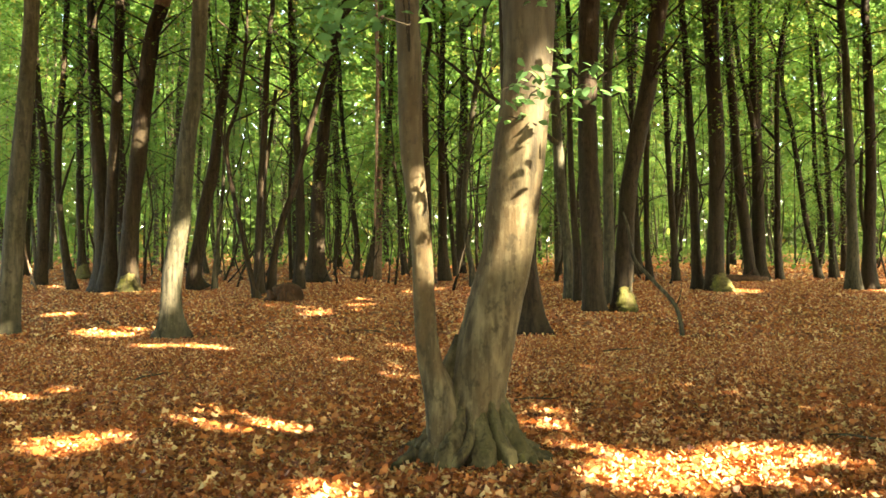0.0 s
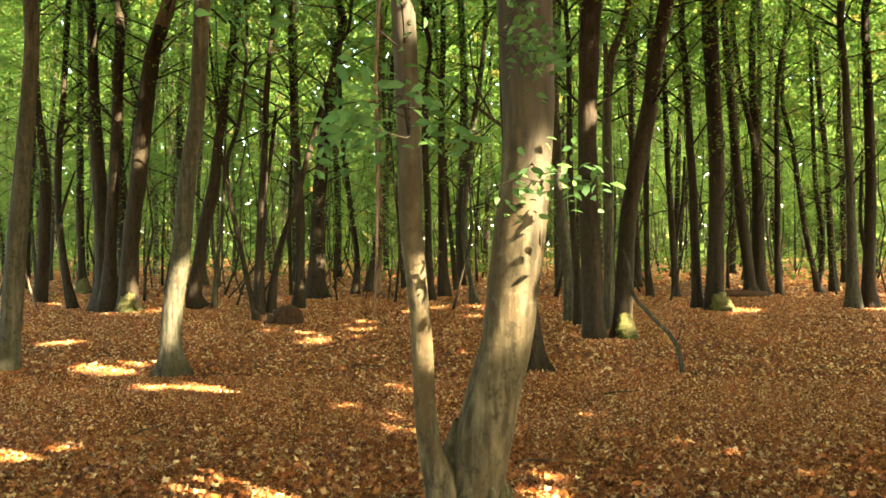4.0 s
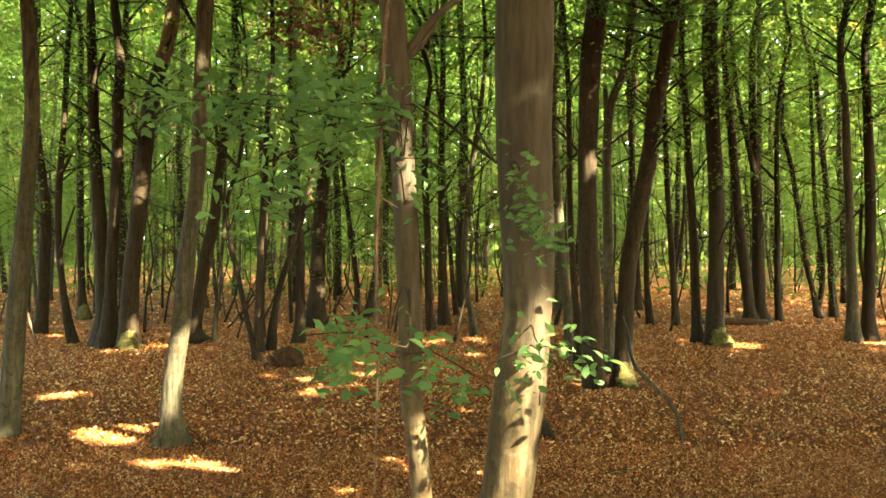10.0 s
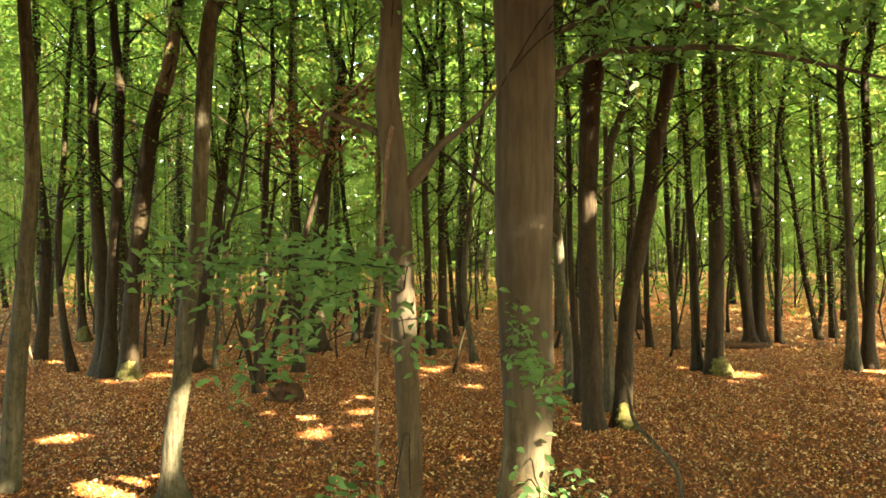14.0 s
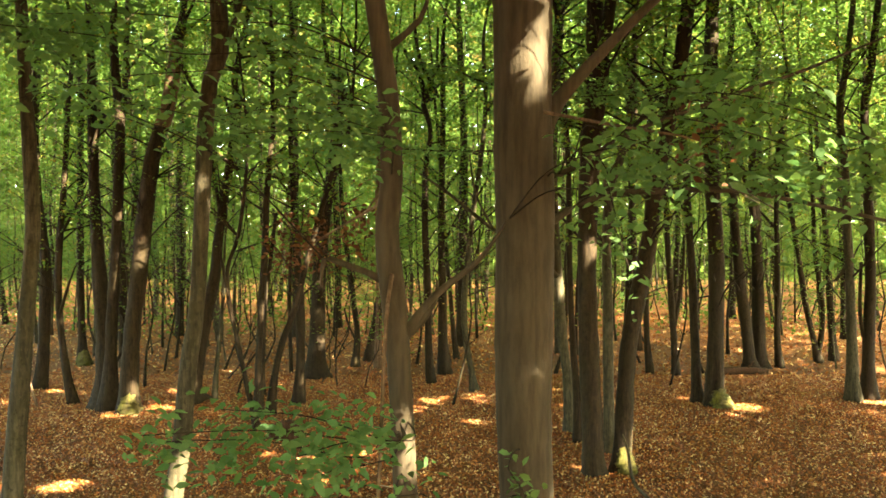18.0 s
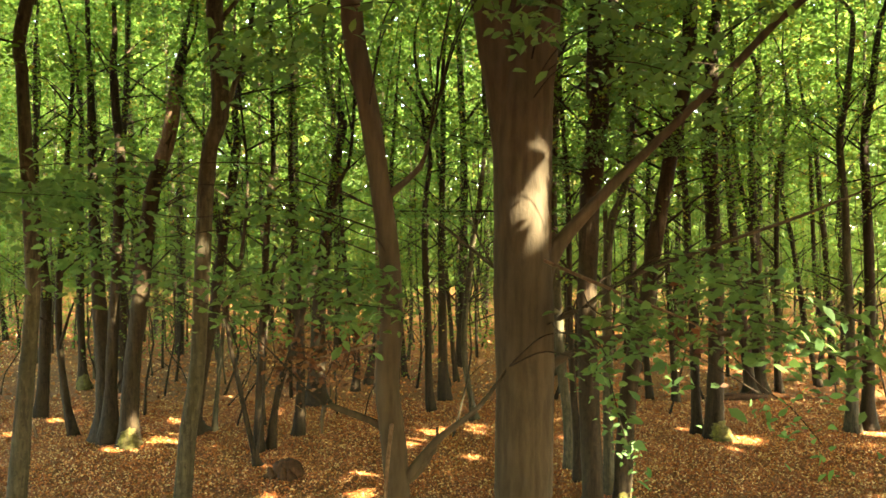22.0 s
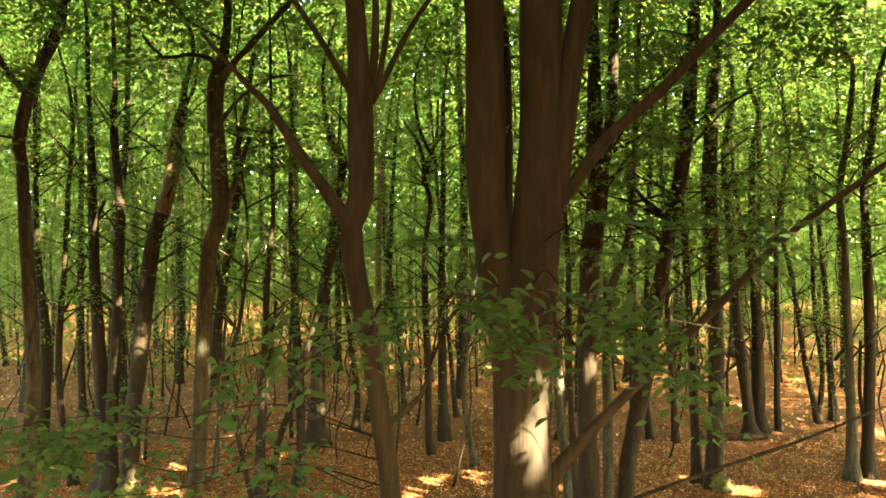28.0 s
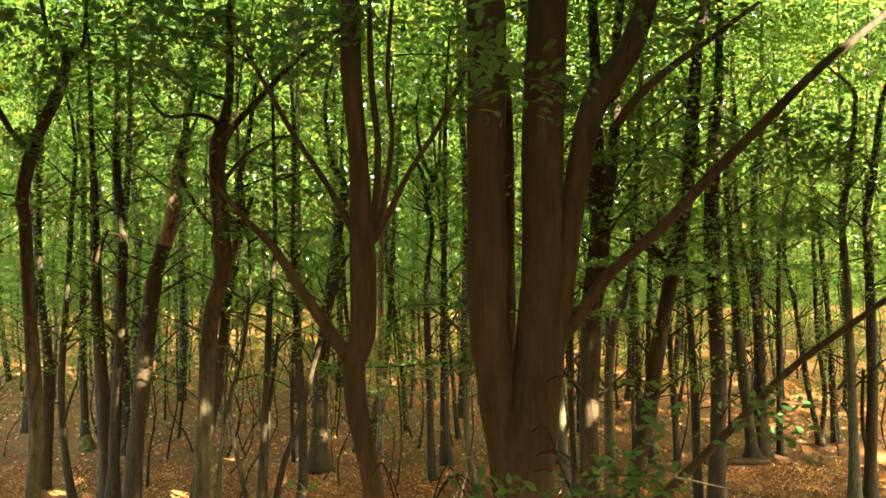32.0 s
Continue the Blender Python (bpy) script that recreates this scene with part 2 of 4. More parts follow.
def beside_beech(g):
    """Whether a ray to a sunlit place on the ground passes clear of the forked beech and a shaded stem."""
    (x, y, z), r = g
    return z > 0 or all((x - tx) * math.sin(SUN_ROT) + (y - ty) * math.cos(SUN_ROT) > 0 or abs((x - tx) * math.cos(SUN_ROT) - (y - ty) * math.sin(SUN_ROT)) > wide + r
                        for tx, ty, wide in ((0.35, 5.8, 0.5), (-7.5, 13.8, 0.4)))


GAPS = [g for g in GAPS if beside_beech(g)]
# each spot on the ground is a cluster of smaller, uneven ones
for (x, y, z), r in [g for g in GAPS if g[0][2] == 0 and g[1] > 0.06]:
    GAPS.remove(((x, y, z), r))
    if r >= 0.14:
        GAPS.append(((x, y, 0), 0.8 * r))
    for _ in range(6):
        GAPS.append(((x + spots.normal(0, 1.2 * r), y + spots.normal(0, 1.2 * r), 0), r * spots.uniform(0.15, 0.5)))


def carve(rng, p, size=0.1):
    """Leaves out those that would shade the sunlit places; size is that of a leaf."""
    keep = np.ones(len(p), dtype=bool)
    s, u = np.array(SUN), np.array([math.cos(SUN_ROT), -math.sin(SUN_ROT), 0])
    v = np.cross(s, u)
    pu, pv, ps = p @ u, p @ v, p @ s
    order = np.argsort(pu)
    su = pu[order]
    for at, r in GAPS:
        at = np.array(at)
        most = r * 1.35 + 0.2 * size
        i = order[np.searchsorted(su, at @ u - most):np.searchsorted(su, at @ u + most)]
        if len(i):
            off = np.hypot(pu[i] - at @ u, pv[i] - at @ v)
            keep[i] &= ~((ps[i] - at @ s > 0.6) & (off < r * rng.uniform(0.7, 1.35, len(i)) + 0.2 * size))
    return p[keep]


def crown_hubs(rng, n, radius, low, high):
    """Hubs of leaf layers, thicker towards the outside and the top."""
    a = rng.uniform(0, 2 * np.pi, n)
    t = rng.uniform(0, 1, n) ** 0.7
    wide = radius * np.sin(np.pi * (0.12 + 0.8 * t)) ** 0.7
    r = wide * np.sqrt(rng.uniform(0.05, 1, n))
    return np.stack((np.cos(a) * r, np.sin(a) * r, low + (high - low) * t), 1)


# ---- ground ----
def height(x, y):
    return 0.025 * np.sin(x * 0.9 + 0.4 * y) + 0.02 * np.sin(1.7 * y - 0.6 * x) + 0.012 * np.sin(3.1 * x + 2.3 * y)


g = np.sinh(np.linspace(-5.2, 5.2, 191)) * 4.2
gx, gy = np.meshgrid(g, g + 12)
gn = len(g)
gi = (np.arange(gn - 1)[:, None] * gn + np.arange(gn - 1)[None]).ravel()
fade = np.exp(-((gx / 80) ** 2 + (gy / 80) ** 2))
ground = new("ground", mesh_from("ground", np.stack((gx, gy, height(gx, gy) * fade), -1), np.full(len(gi), 4),
                                 np.stack((gi, gi + 1, gi + gn + 1, gi + gn), 1).ravel(), GROUND))
tagged(ground, "forest floor of brown leaf mould under fallen leaves", "ground", kind="structure")


# ---- trees ----
KINDS = {
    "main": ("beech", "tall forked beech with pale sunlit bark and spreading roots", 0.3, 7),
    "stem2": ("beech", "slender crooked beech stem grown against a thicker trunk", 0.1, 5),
    "smooth": ("smooth", "slender grey-barked beech standing in fallen leaves", 0.25, 5),
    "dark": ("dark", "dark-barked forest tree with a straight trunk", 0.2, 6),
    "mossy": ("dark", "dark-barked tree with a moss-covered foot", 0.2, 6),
    "red": ("red", "thin sapling with reddish-brown bark", 0.2, 4),
}
grown = []
wood = []  # places along the wood of the forked beech, from which its leafy branches grow


def grow(kind, x, y, spine):
    """A tree whose trunk follows spine: rows of sideways shift, height and radius."""
    bark_name, label, flare, lobes = KINDS[kind]
    rng = np.random.default_rng(len(grown) + 5)
    tree = tagged(new("beech_tree" if kind in ("main", "stem2", "smooth") else "forest_tree"), label, "tree", "forest trees")
    tree.location = (x, y, 0)
    near = y < 16
    lean = rng.uniform(-0.03, 0.03)
    pts = [(dx, lean * z if kind not in ("main", "stem2") else 0, z, r) for dx, z, r in spine]
    top = pts[-1]
    if kind not in ("main", "red") and top[2] < 14 and top[3] > 0.03:
        rise = 15 + 3 * rng.random() - top[2]
        pts.append((top[0] + rng.normal(0, 0.25), top[1], top[2] + rise * 0.5, top[3] * 0.7))
        pts.append((top[0] + rng.normal(0, 0.5), top[1], top[2] + rise, 0.02))
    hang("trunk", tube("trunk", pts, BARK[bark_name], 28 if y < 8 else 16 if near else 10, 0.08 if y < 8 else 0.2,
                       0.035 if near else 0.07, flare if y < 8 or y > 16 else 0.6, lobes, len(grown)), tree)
    if kind == "mossy":
        r = pts[0][3]
        foot = [(0.32 * r, -0.62 * r, -0.04, 0.78 * r), (0.3 * r, -0.54 * r, 0.14, 0.68 * r), (0.22 * r, -0.44 * r, 0.34, 0.6 * r), (0.2 * r, -0.34 * r, 0.54, 0.46 * r), (0.12 * r, -0.22 * r, 0.72, 0.2 * r)]
        hang("moss_patch", tube("moss_patch", foot, MOSS, 18, 0.04, 0.45, 0.2, 5, 3), tree, "yellow-green moss on the foot of the trunk")
    grown.append((tree, kind, x, y, pts))
    if y < 8:
        wood.extend(smooth_line(pts, 0.3)[:, :3] + np.array([x, y, 0]))
    return tree


def limb(tree, spine):
    """A limb of a tree, from rows of sideways shift, height and radius."""
    rng = np.random.default_rng(len(tree.children) * 7 + int(abs(tree.location.x) * 100))
    k = rng.uniform(-0.04, 0.04) if tree.location.y < 8 else rng.uniform(-0.25, 0.25)
    bark_name = KINDS[[g for g in grown if g[0] == tree][0][1]][0]
    pts = [(dx, k * (dx - spine[0][0]), z, r) for dx, z, r in spine]
    if tree.location.y < 8:
        wood.extend(smooth_line(pts, 0.3)[:, :3] + np.array(tree.location))
    hang("limb", tube("limb", pts, BARK[bark_name], 14 if tree.location.y < 8 else 8, 0.1 if tree.location.y < 8 else 0.25, 0.05, seed=len(tree.children)), tree)


main_beech = grow('main', 0.22, 5.83, [(0.00, -0.05, 0.262), (0.00, 0.23, 0.228), (0.02, 0.48, 0.212), (0.10, 0.89, 0.202), (0.18, 1.22, 0.196), (0.25, 1.51, 0.192), (0.30, 1.92, 0.194), (0.35, 2.34, 0.192), (0.39, 2.75, 0.181), (0.40, 3.16, 0.188), (0.37, 4.16, 0.202), (0.38, 5.40, 0.214), (0.36, 6.12, 0.214), (0.36, 7.16, 0.217), (0.375, 7.42, 0.213), (0.43, 7.80, 0.194), (0.462, 8.10, 0.180), (0.48, 8.40, 0.174), (0.487, 8.60, 0.160), (0.49, 8.93, 0.152), (0.49, 9.85, 0.148), (0.53, 10.78, 0.142), (0.56, 11.81, 0.124), (0.59, 13.66, 0.082)])
limb(main_beech, [(0.32, 6.51, 0.124), (0.30, 7.09, 0.160), (0.235, 7.50, 0.150), (0.165, 7.80, 0.136), (0.13, 8.10, 0.142), (0.095, 8.40, 0.145), (0.09, 8.93, 0.148), (0.08, 9.85, 0.144), (0.09, 10.16, 0.144), (0.07, 10.78, 0.144), (0.03, 11.81, 0.128), (-0.03, 13.66, 0.082)])
limb(main_beech, [(0.52, 8.14, 0.124), (0.61, 8.55, 0.099), (0.67, 9.03, 0.095), (0.75, 9.52, 0.091), (0.87, 10.02, 0.095), (1.10, 10.37, 0.091), (1.25, 10.78, 0.074), (1.45, 11.44, 0.058), (1.74, 12.51, 0.037)])
limb(main_beech, [(1.02, 9.85, 0.033), (1.16, 10.04, 0.033), (1.37, 10.24, 0.029), (1.82, 10.57, 0.021), (2.07, 10.76, 0.014)])
limb(main_beech, [(0.56, 8.26, 0.074), (0.71, 8.41, 0.054), (0.98, 8.78, 0.045), (1.35, 9.11, 0.041), (1.70, 9.48, 0.037), (2.03, 9.81, 0.035), (2.48, 10.26, 0.031), (3.01, 10.70, 0.025), (3.80, 11.40, 0.012)])
limb(main_beech, [(0.48, 6.10, 0.100), (0.61, 6.35, 0.058), (0.98, 6.76, 0.039), (1.49, 7.26, 0.032), (1.91, 7.67, 0.029), (2.32, 8.08, 0.026), (3.01, 8.58, 0.022), (3.55, 8.95, 0.016)])
limb(main_beech, [(0.51, 5.42, 0.037), (0.61, 5.51, 0.031), (0.92, 5.67, 0.025), (1.49, 5.71, 0.023), (1.91, 5.71, 0.021), (2.32, 5.64, 0.016), (3.01, 5.49, 0.012), (3.47, 5.36, 0.006)])
limb(main_beech, [(0.50, 5.75, 0.033), (0.63, 5.83, 0.023), (0.83, 5.92, 0.019), (1.12, 6.12, 0.016), (1.91, 6.41, 0.014), (2.40, 6.58, 0.012), (3.01, 6.83, 0.006)])
stem_beech = grow('stem2', 0.06, 5.71, [(0.00, -0.05, 0.162), (-0.07, 0.46, 0.125), (-0.15, 0.72, 0.089), (-0.19, 1.07, 0.077), (-0.21, 1.51, 0.073), (-0.25, 1.92, 0.075), (-0.29, 2.32, 0.081), (-0.30, 2.93, 0.087), (-0.36, 4.21, 0.087), (-0.41, 4.88, 0.091), (-0.46, 5.37, 0.087), (-0.43, 5.77, 0.081), (-0.44, 6.26, 0.073), (-0.49, 6.66, 0.073), (-0.59, 7.33, 0.073), (-0.69, 7.81, 0.081), (-0.71, 8.15, 0.081), (-0.65, 8.34, 0.093), (-0.65, 8.94, 0.093), (-0.68, 9.62, 0.069), (-0.73, 10.23, 0.073), (-0.74, 10.74, 0.073), (-0.81, 11.55, 0.061), (-0.85, 13.17, 0.032)])
limb(stem_beech, [(-0.38, 4.64, 0.053), (-0.30, 4.72, 0.040), (-0.12, 4.95, 0.028), (0.20, 5.21, 0.018), (0.40, 5.49, 0.010)])
limb(stem_beech, [(-0.48, 5.05, 0.032), (-0.59, 5.11, 0.024), (-0.81, 5.19, 0.022), (-0.91, 5.21, 0.020), (-0.93, 5.01, 0.010)])
limb(stem_beech, [(-0.38, 4.64, 0.036), (-0.26, 4.71, 0.028), (-0.12, 4.90, 0.018), (-0.10, 5.06, 0.010)])
limb(stem_beech, [(-0.52, 6.62, 0.040), (-0.42, 6.74, 0.028), (-0.22, 6.92, 0.020), (-0.16, 7.12, 0.010)])
limb(stem_beech, [(-0.71, 8.13, 0.065), (-0.81, 8.27, 0.053), (-1.07, 8.64, 0.040), (-1.29, 8.98, 0.030), (-1.45, 9.14, 0.022), (-1.78, 9.51, 0.012)])
limb(stem_beech, [(-0.63, 9.12, 0.048), (-0.56, 9.24, 0.032), (-0.54, 9.70, 0.024), (-0.59, 10.23, 0.022), (-0.61, 11.15, 0.016), (-0.65, 11.95, 0.010)])
limb(stem_beech, [(-0.59, 9.06, 0.040), (-0.52, 9.17, 0.024), (-0.44, 9.74, 0.018), (-0.47, 10.23, 0.016), (-0.40, 11.23, 0.010)])
limb(stem_beech, [(-0.59, 9.02, 0.040), (-0.50, 9.14, 0.026), (-0.32, 9.50, 0.020), (-0.06, 9.92, 0.018), (0.20, 10.50, 0.014), (0.40, 10.98, 0.010)])
limb(stem_beech, [(-0.67, 9.02, 0.044), (-0.76, 9.17, 0.028), (-0.93, 9.46, 0.022), (-1.17, 9.82, 0.020), (-1.33, 10.11, 0.016), (-1.54, 10.47, 0.010)])
t = grow('smooth', -4.46, 13.11, [(0.00, -0.05, 0.269), (0.00, 0.19, 0.213), (-0.01, 0.52, 0.171), (0.00, 0.94, 0.158), (0.06, 1.40, 0.153), (0.14, 1.86, 0.153), (0.20, 2.51, 0.148), (0.26, 3.25, 0.144), (0.40, 4.18, 0.130), (0.46, 5.11, 0.125), (0.55, 7.12, 0.134), (0.64, 8.01, 0.130), (0.79, 8.44, 0.148), (0.76, 9.35, 0.139), (0.70, 10.14, 0.130), (0.73, 10.66, 0.139), (0.86, 11.17, 0.079), (0.92, 11.91, 0.065), (0.90, 12.47, 0.060), (1.01, 14.84, 0.028)])
limb(t, [(0.81, 10.61, 0.083), (0.97, 10.87, 0.056), (1.36, 11.26, 0.051), (1.83, 11.73, 0.046), (2.38, 12.19, 0.037), (2.94, 12.47, 0.028)])
limb(t, [(0.76, 10.85, 0.056), (0.64, 11.03, 0.037), (0.25, 11.12, 0.032), (-0.21, 11.10, 0.028), (-0.58, 11.49, 0.019)])
limb(t, [(0.83, 10.01, 0.046), (1.18, 10.43, 0.028), (1.64, 10.71, 0.023), (2.01, 10.75, 0.014)])
limb(t, [(0.76, 8.36, 0.083), (0.90, 8.59, 0.056), (1.08, 9.10, 0.046), (1.27, 9.75, 0.037)])
t = grow('smooth', -7.53, 13.80, [(0.00, -0.05, 0.224), (0.02, 0.22, 0.195), (0.08, 0.90, 0.176), (0.15, 1.88, 0.166), (0.24, 2.85, 0.156), (0.33, 3.83, 0.141), (0.42, 4.80, 0.127), (0.48, 5.78, 0.122), (0.42, 7.25, 0.117), (0.39, 7.65, 0.107), (0.36, 8.31, 0.107), (0.32, 9.40, 0.102), (0.27, 9.76, 0.107), (0.47, 10.64, 0.107), (0.74, 11.22, 0.098), (0.98, 11.71, 0.088), (1.05, 12.29, 0.068), (0.86, 12.58, 0.044), (0.71, 12.70, 0.034)])
limb(t, [(0.53, 10.53, 0.078), (0.37, 10.58, 0.063), (0.08, 10.92, 0.054), (-0.12, 11.31, 0.044), (-0.51, 11.90, 0.024)])
limb(t, [(1.03, 12.19, 0.068), (1.25, 12.38, 0.044), (1.31, 12.68, 0.034), (1.35, 13.58, 0.024)])
grow('dark', 1.58, 13.88, [(0.00, -0.05, 0.314), (-0.04, 0.31, 0.236), (-0.11, 0.90, 0.206), (-0.20, 1.68, 0.196), (-0.29, 2.86, 0.187), (-0.39, 4.33, 0.177), (-0.44, 5.81, 0.167), (-0.49, 8.25, 0.147), (-0.54, 11.76, 0.118)])
t = grow('dark', 3.49, 18.40, [(0.00, -0.05, 0.325), (-0.03, 0.41, 0.260), (-0.05, 1.32, 0.241), (-0.13, 3.27, 0.228), (-0.14, 5.22, 0.228), (-0.08, 7.17, 0.234), (0.03, 8.31, 0.254), (0.16, 9.69, 0.247), (0.08, 9.87, 0.247), (0.05, 11.64, 0.156), (0.01, 13.59, 0.130), (-0.03, 14.58, 0.111), (-0.05, 17.19, 0.065)])
limb(t, [(0.21, 9.82, 0.156), (0.39, 11.25, 0.124), (0.44, 13.59, 0.111), (0.57, 14.84, 0.078), (0.75, 17.84, 0.039)])
t = grow('mossy', 4.18, 18.70, [(0.00, -0.05, 0.291), (0.03, 0.39, 0.225), (0.05, 1.05, 0.212), (0.09, 1.98, 0.205), (0.16, 2.90, 0.198), (0.36, 4.09, 0.198), (0.60, 5.28, 0.185), (0.77, 6.60, 0.179), (1.03, 8.00, 0.172), (1.15, 8.82, 0.172), (1.30, 9.44, 0.165), (1.43, 10.60, 0.165), (1.49, 11.04, 0.165), (1.61, 13.68, 0.132), (1.77, 14.41, 0.119), (1.92, 17.32, 0.060)])
limb(t, [(1.12, 8.52, 0.093), (0.53, 9.05, 0.053), (0.13, 9.58, 0.040)])
t = grow('smooth', 4.20, 20.21, [(0.00, -0.05, 0.186), (-0.01, 1.29, 0.136), (-0.04, 3.43, 0.129), (-0.07, 5.58, 0.121), (0.03, 6.86, 0.107), (0.31, 7.58, 0.093), (0.53, 8.99, 0.071)])
limb(t, [(-0.06, 6.01, 0.071), (-0.11, 7.29, 0.057)])
t = grow('smooth', 3.62, 22.63, [(0.00, -0.05, 0.224), (-0.08, 1.41, 0.144), (-0.24, 2.69, 0.144), (-0.35, 4.29, 0.144), (-0.45, 6.05, 0.136), (-0.51, 7.65, 0.128), (-0.51, 9.30, 0.112)])
limb(t, [(-0.36, 4.35, 0.09), (-1.3, 5.1, 0.07), (-2.2, 5.7, 0.055), (-3.5, 6.75, 0.042), (-4.3, 7.3, 0.025)])
limb(t, [(-2.2, 5.7, 0.035), (-2.7, 6.7, 0.028), (-2.9, 8.0, 0.015)])
t = grow('dark', 3.62, 21.35, [(0.00, -0.05, 0.166), (-0.03, 1.27, 0.106), (-0.12, 2.33, 0.091), (-0.21, 4.14, 0.083), (-0.24, 6.56, 0.075), (-0.29, 8.07, 0.068)])
limb(t, [(0.03, 0.22, 0.075), (0.18, 1.58, 0.060), (0.12, 3.09, 0.053), (0.15, 5.05, 0.038)])
grow('red', -13.22, 26.01, [(0.00, -0.05, 0.046), (-0.24, 0.73, 0.037), (-0.40, 1.47, 0.028), (-0.46, 2.02, 0.018)])
grow('mossy', 8.86, 26.01, [(0.00, -0.05, 0.423), (0.00, 0.47, 0.313), (0.02, 2.12, 0.267), (0.06, 3.96, 0.248), (0.00, 5.80, 0.248), (-0.11, 7.64, 0.248), (-0.18, 9.48, 0.248), (-0.17, 10.82, 0.230), (-0.07, 13.27, 0.202), (0.04, 14.13, 0.147), (0.07, 18.73, 0.074)])
grow('dark', 8.51, 26.62, [(0.00, -0.05, 0.282), (-0.06, 0.82, 0.179), (-0.11, 2.51, 0.151), (-0.19, 4.39, 0.132), (-0.30, 6.28, 0.122), (-0.41, 8.16, 0.113), (-0.53, 9.66, 0.104), (-0.40, 11.87, 0.094), (-0.26, 13.26, 0.066)])
t = grow('dark', 9.31, 31.87, [(0.00, -0.05, 0.203), (-0.09, 1.34, 0.135), (-0.23, 3.37, 0.124), (-0.38, 5.62, 0.113), (-0.47, 7.65, 0.101), (-0.56, 9.90, 0.090), (-0.65, 11.25, 0.079)])
limb(t, [(-0.11, 1.79, 0.090), (0.25, 3.82, 0.068), (0.34, 5.62, 0.056)])
limb(t, [(-0.47, 7.65, 0.068), (-1.06, 8.55, 0.045), (-1.74, 9.23, 0.034)])
grow('dark', 8.39, 32.33, [(0.00, -0.05, 0.183), (-0.14, 1.56, 0.126), (-0.18, 4.08, 0.114), (-0.14, 6.82, 0.103), (-0.07, 10.02, 0.091)])
grow('dark', 12.85, 33.28, [(0.00, -0.05, 0.471), (-0.09, 0.62, 0.259), (-0.28, 2.27, 0.235), (-0.49, 3.68, 0.212), (-0.68, 5.56, 0.188), (-0.92, 8.15, 0.165), (-1.08, 9.80, 0.141), (-1.22, 11.68, 0.129)])
t = grow('dark', 13.52, 33.78, [(0.00, -0.05, 0.430), (-0.12, 0.61, 0.287), (-0.17, 2.28, 0.263), (-0.21, 4.67, 0.239), (-0.31, 7.05, 0.191), (-0.41, 9.44, 0.155), (-0.38, 11.83, 0.131), (-0.12, 13.47, 0.107)])
limb(t, [(-0.29, 5.86, 0.155), (-0.57, 7.29, 0.119), (-0.91, 8.73, 0.107), (-1.15, 10.40, 0.096), (-1.29, 11.83, 0.072)])
t = grow('dark', 14.26, 33.78, [(0.00, -0.05, 0.203), (-0.12, 1.32, 0.131), (-0.14, 3.95, 0.119), (-0.19, 6.58, 0.107), (-0.17, 8.73, 0.096), (0.07, 10.64, 0.084), (0.36, 11.83, 0.072)])
limb(t, [(-0.12, 5.86, 0.084), (-0.45, 6.22, 0.060), (-0.86, 6.70, 0.036)])
t = grow('dark', 16.65, 35.36, [(0.00, -0.05, 0.225), (-0.25, 1.06, 0.125), (-0.62, 2.81, 0.125), (-0.95, 5.06, 0.113), (-1.25, 6.81, 0.100), (-1.62, 8.56, 0.087), (-1.50, 11.31, 0.075)])
limb(t, [(-0.02, 0.18, 0.125), (0.15, 2.31, 0.113), (-0.17, 4.81, 0.100), (-0.32, 8.06, 0.087), (-0.45, 11.81, 0.075)])
grow('dark', 17.60, 35.92, [(0.00, -0.05, 0.254), (-0.13, 1.56, 0.165), (-0.28, 3.84, 0.140), (-0.43, 5.88, 0.127), (-0.74, 8.67, 0.114), (-0.99, 10.96, 0.102), (-1.45, 12.48, 0.076)])
t = grow('smooth', 13.85, 26.94, [(0.00, -0.05, 0.305), (-0.04, 0.81, 0.210), (-0.08, 2.14, 0.171), (-0.17, 4.05, 0.143), (-0.29, 5.95, 0.133), (-0.40, 7.86, 0.124), (-0.59, 9.76, 0.114), (-0.40, 11.19, 0.105), (-0.21, 13.32, 0.086)])
limb(t, [(-0.21, 4.62, 0.076), (-0.59, 4.05, 0.057), (-1.12, 3.86, 0.038)])
t = grow('dark', 14.57, 27.27, [(0.00, -0.05, 0.347), (-0.04, 0.80, 0.222), (-0.02, 2.15, 0.193), (0.02, 4.07, 0.183), (-0.04, 6.00, 0.164), (-0.12, 7.93, 0.145), (-0.21, 9.86, 0.135), (0.00, 11.26, 0.125), (0.23, 13.39, 0.106)])
limb(t, [(-0.13, 1.76, 0.087), (-0.31, 2.92, 0.067), (-0.29, 4.65, 0.058)])
t = grow('mossy', -9.78, 24.87, [(0.00, -0.05, 0.40), (0.00, 0.52, 0.30), (0.02, 1.57, 0.262), (0.09, 2.63, 0.258), (0.25, 3.86, 0.255), (0.42, 5.62, 0.25), (0.60, 7.20, 0.255), (0.77, 8.25, 0.237), (1.13, 9.28, 0.211), (1.35, 10.52, 0.193), (1.48, 11.60, 0.176), (1.65, 12.21, 0.149), (1.72, 12.85, 0.088)])
limb(t, [(1.48, 11.16, 0.070), (2.15, 9.92, 0.053), (3.02, 9.05, 0.035)])
limb(t, [(1.58, 11.86, 0.070), (2.06, 12.91, 0.044), (2.15, 13.97, 0.035)])
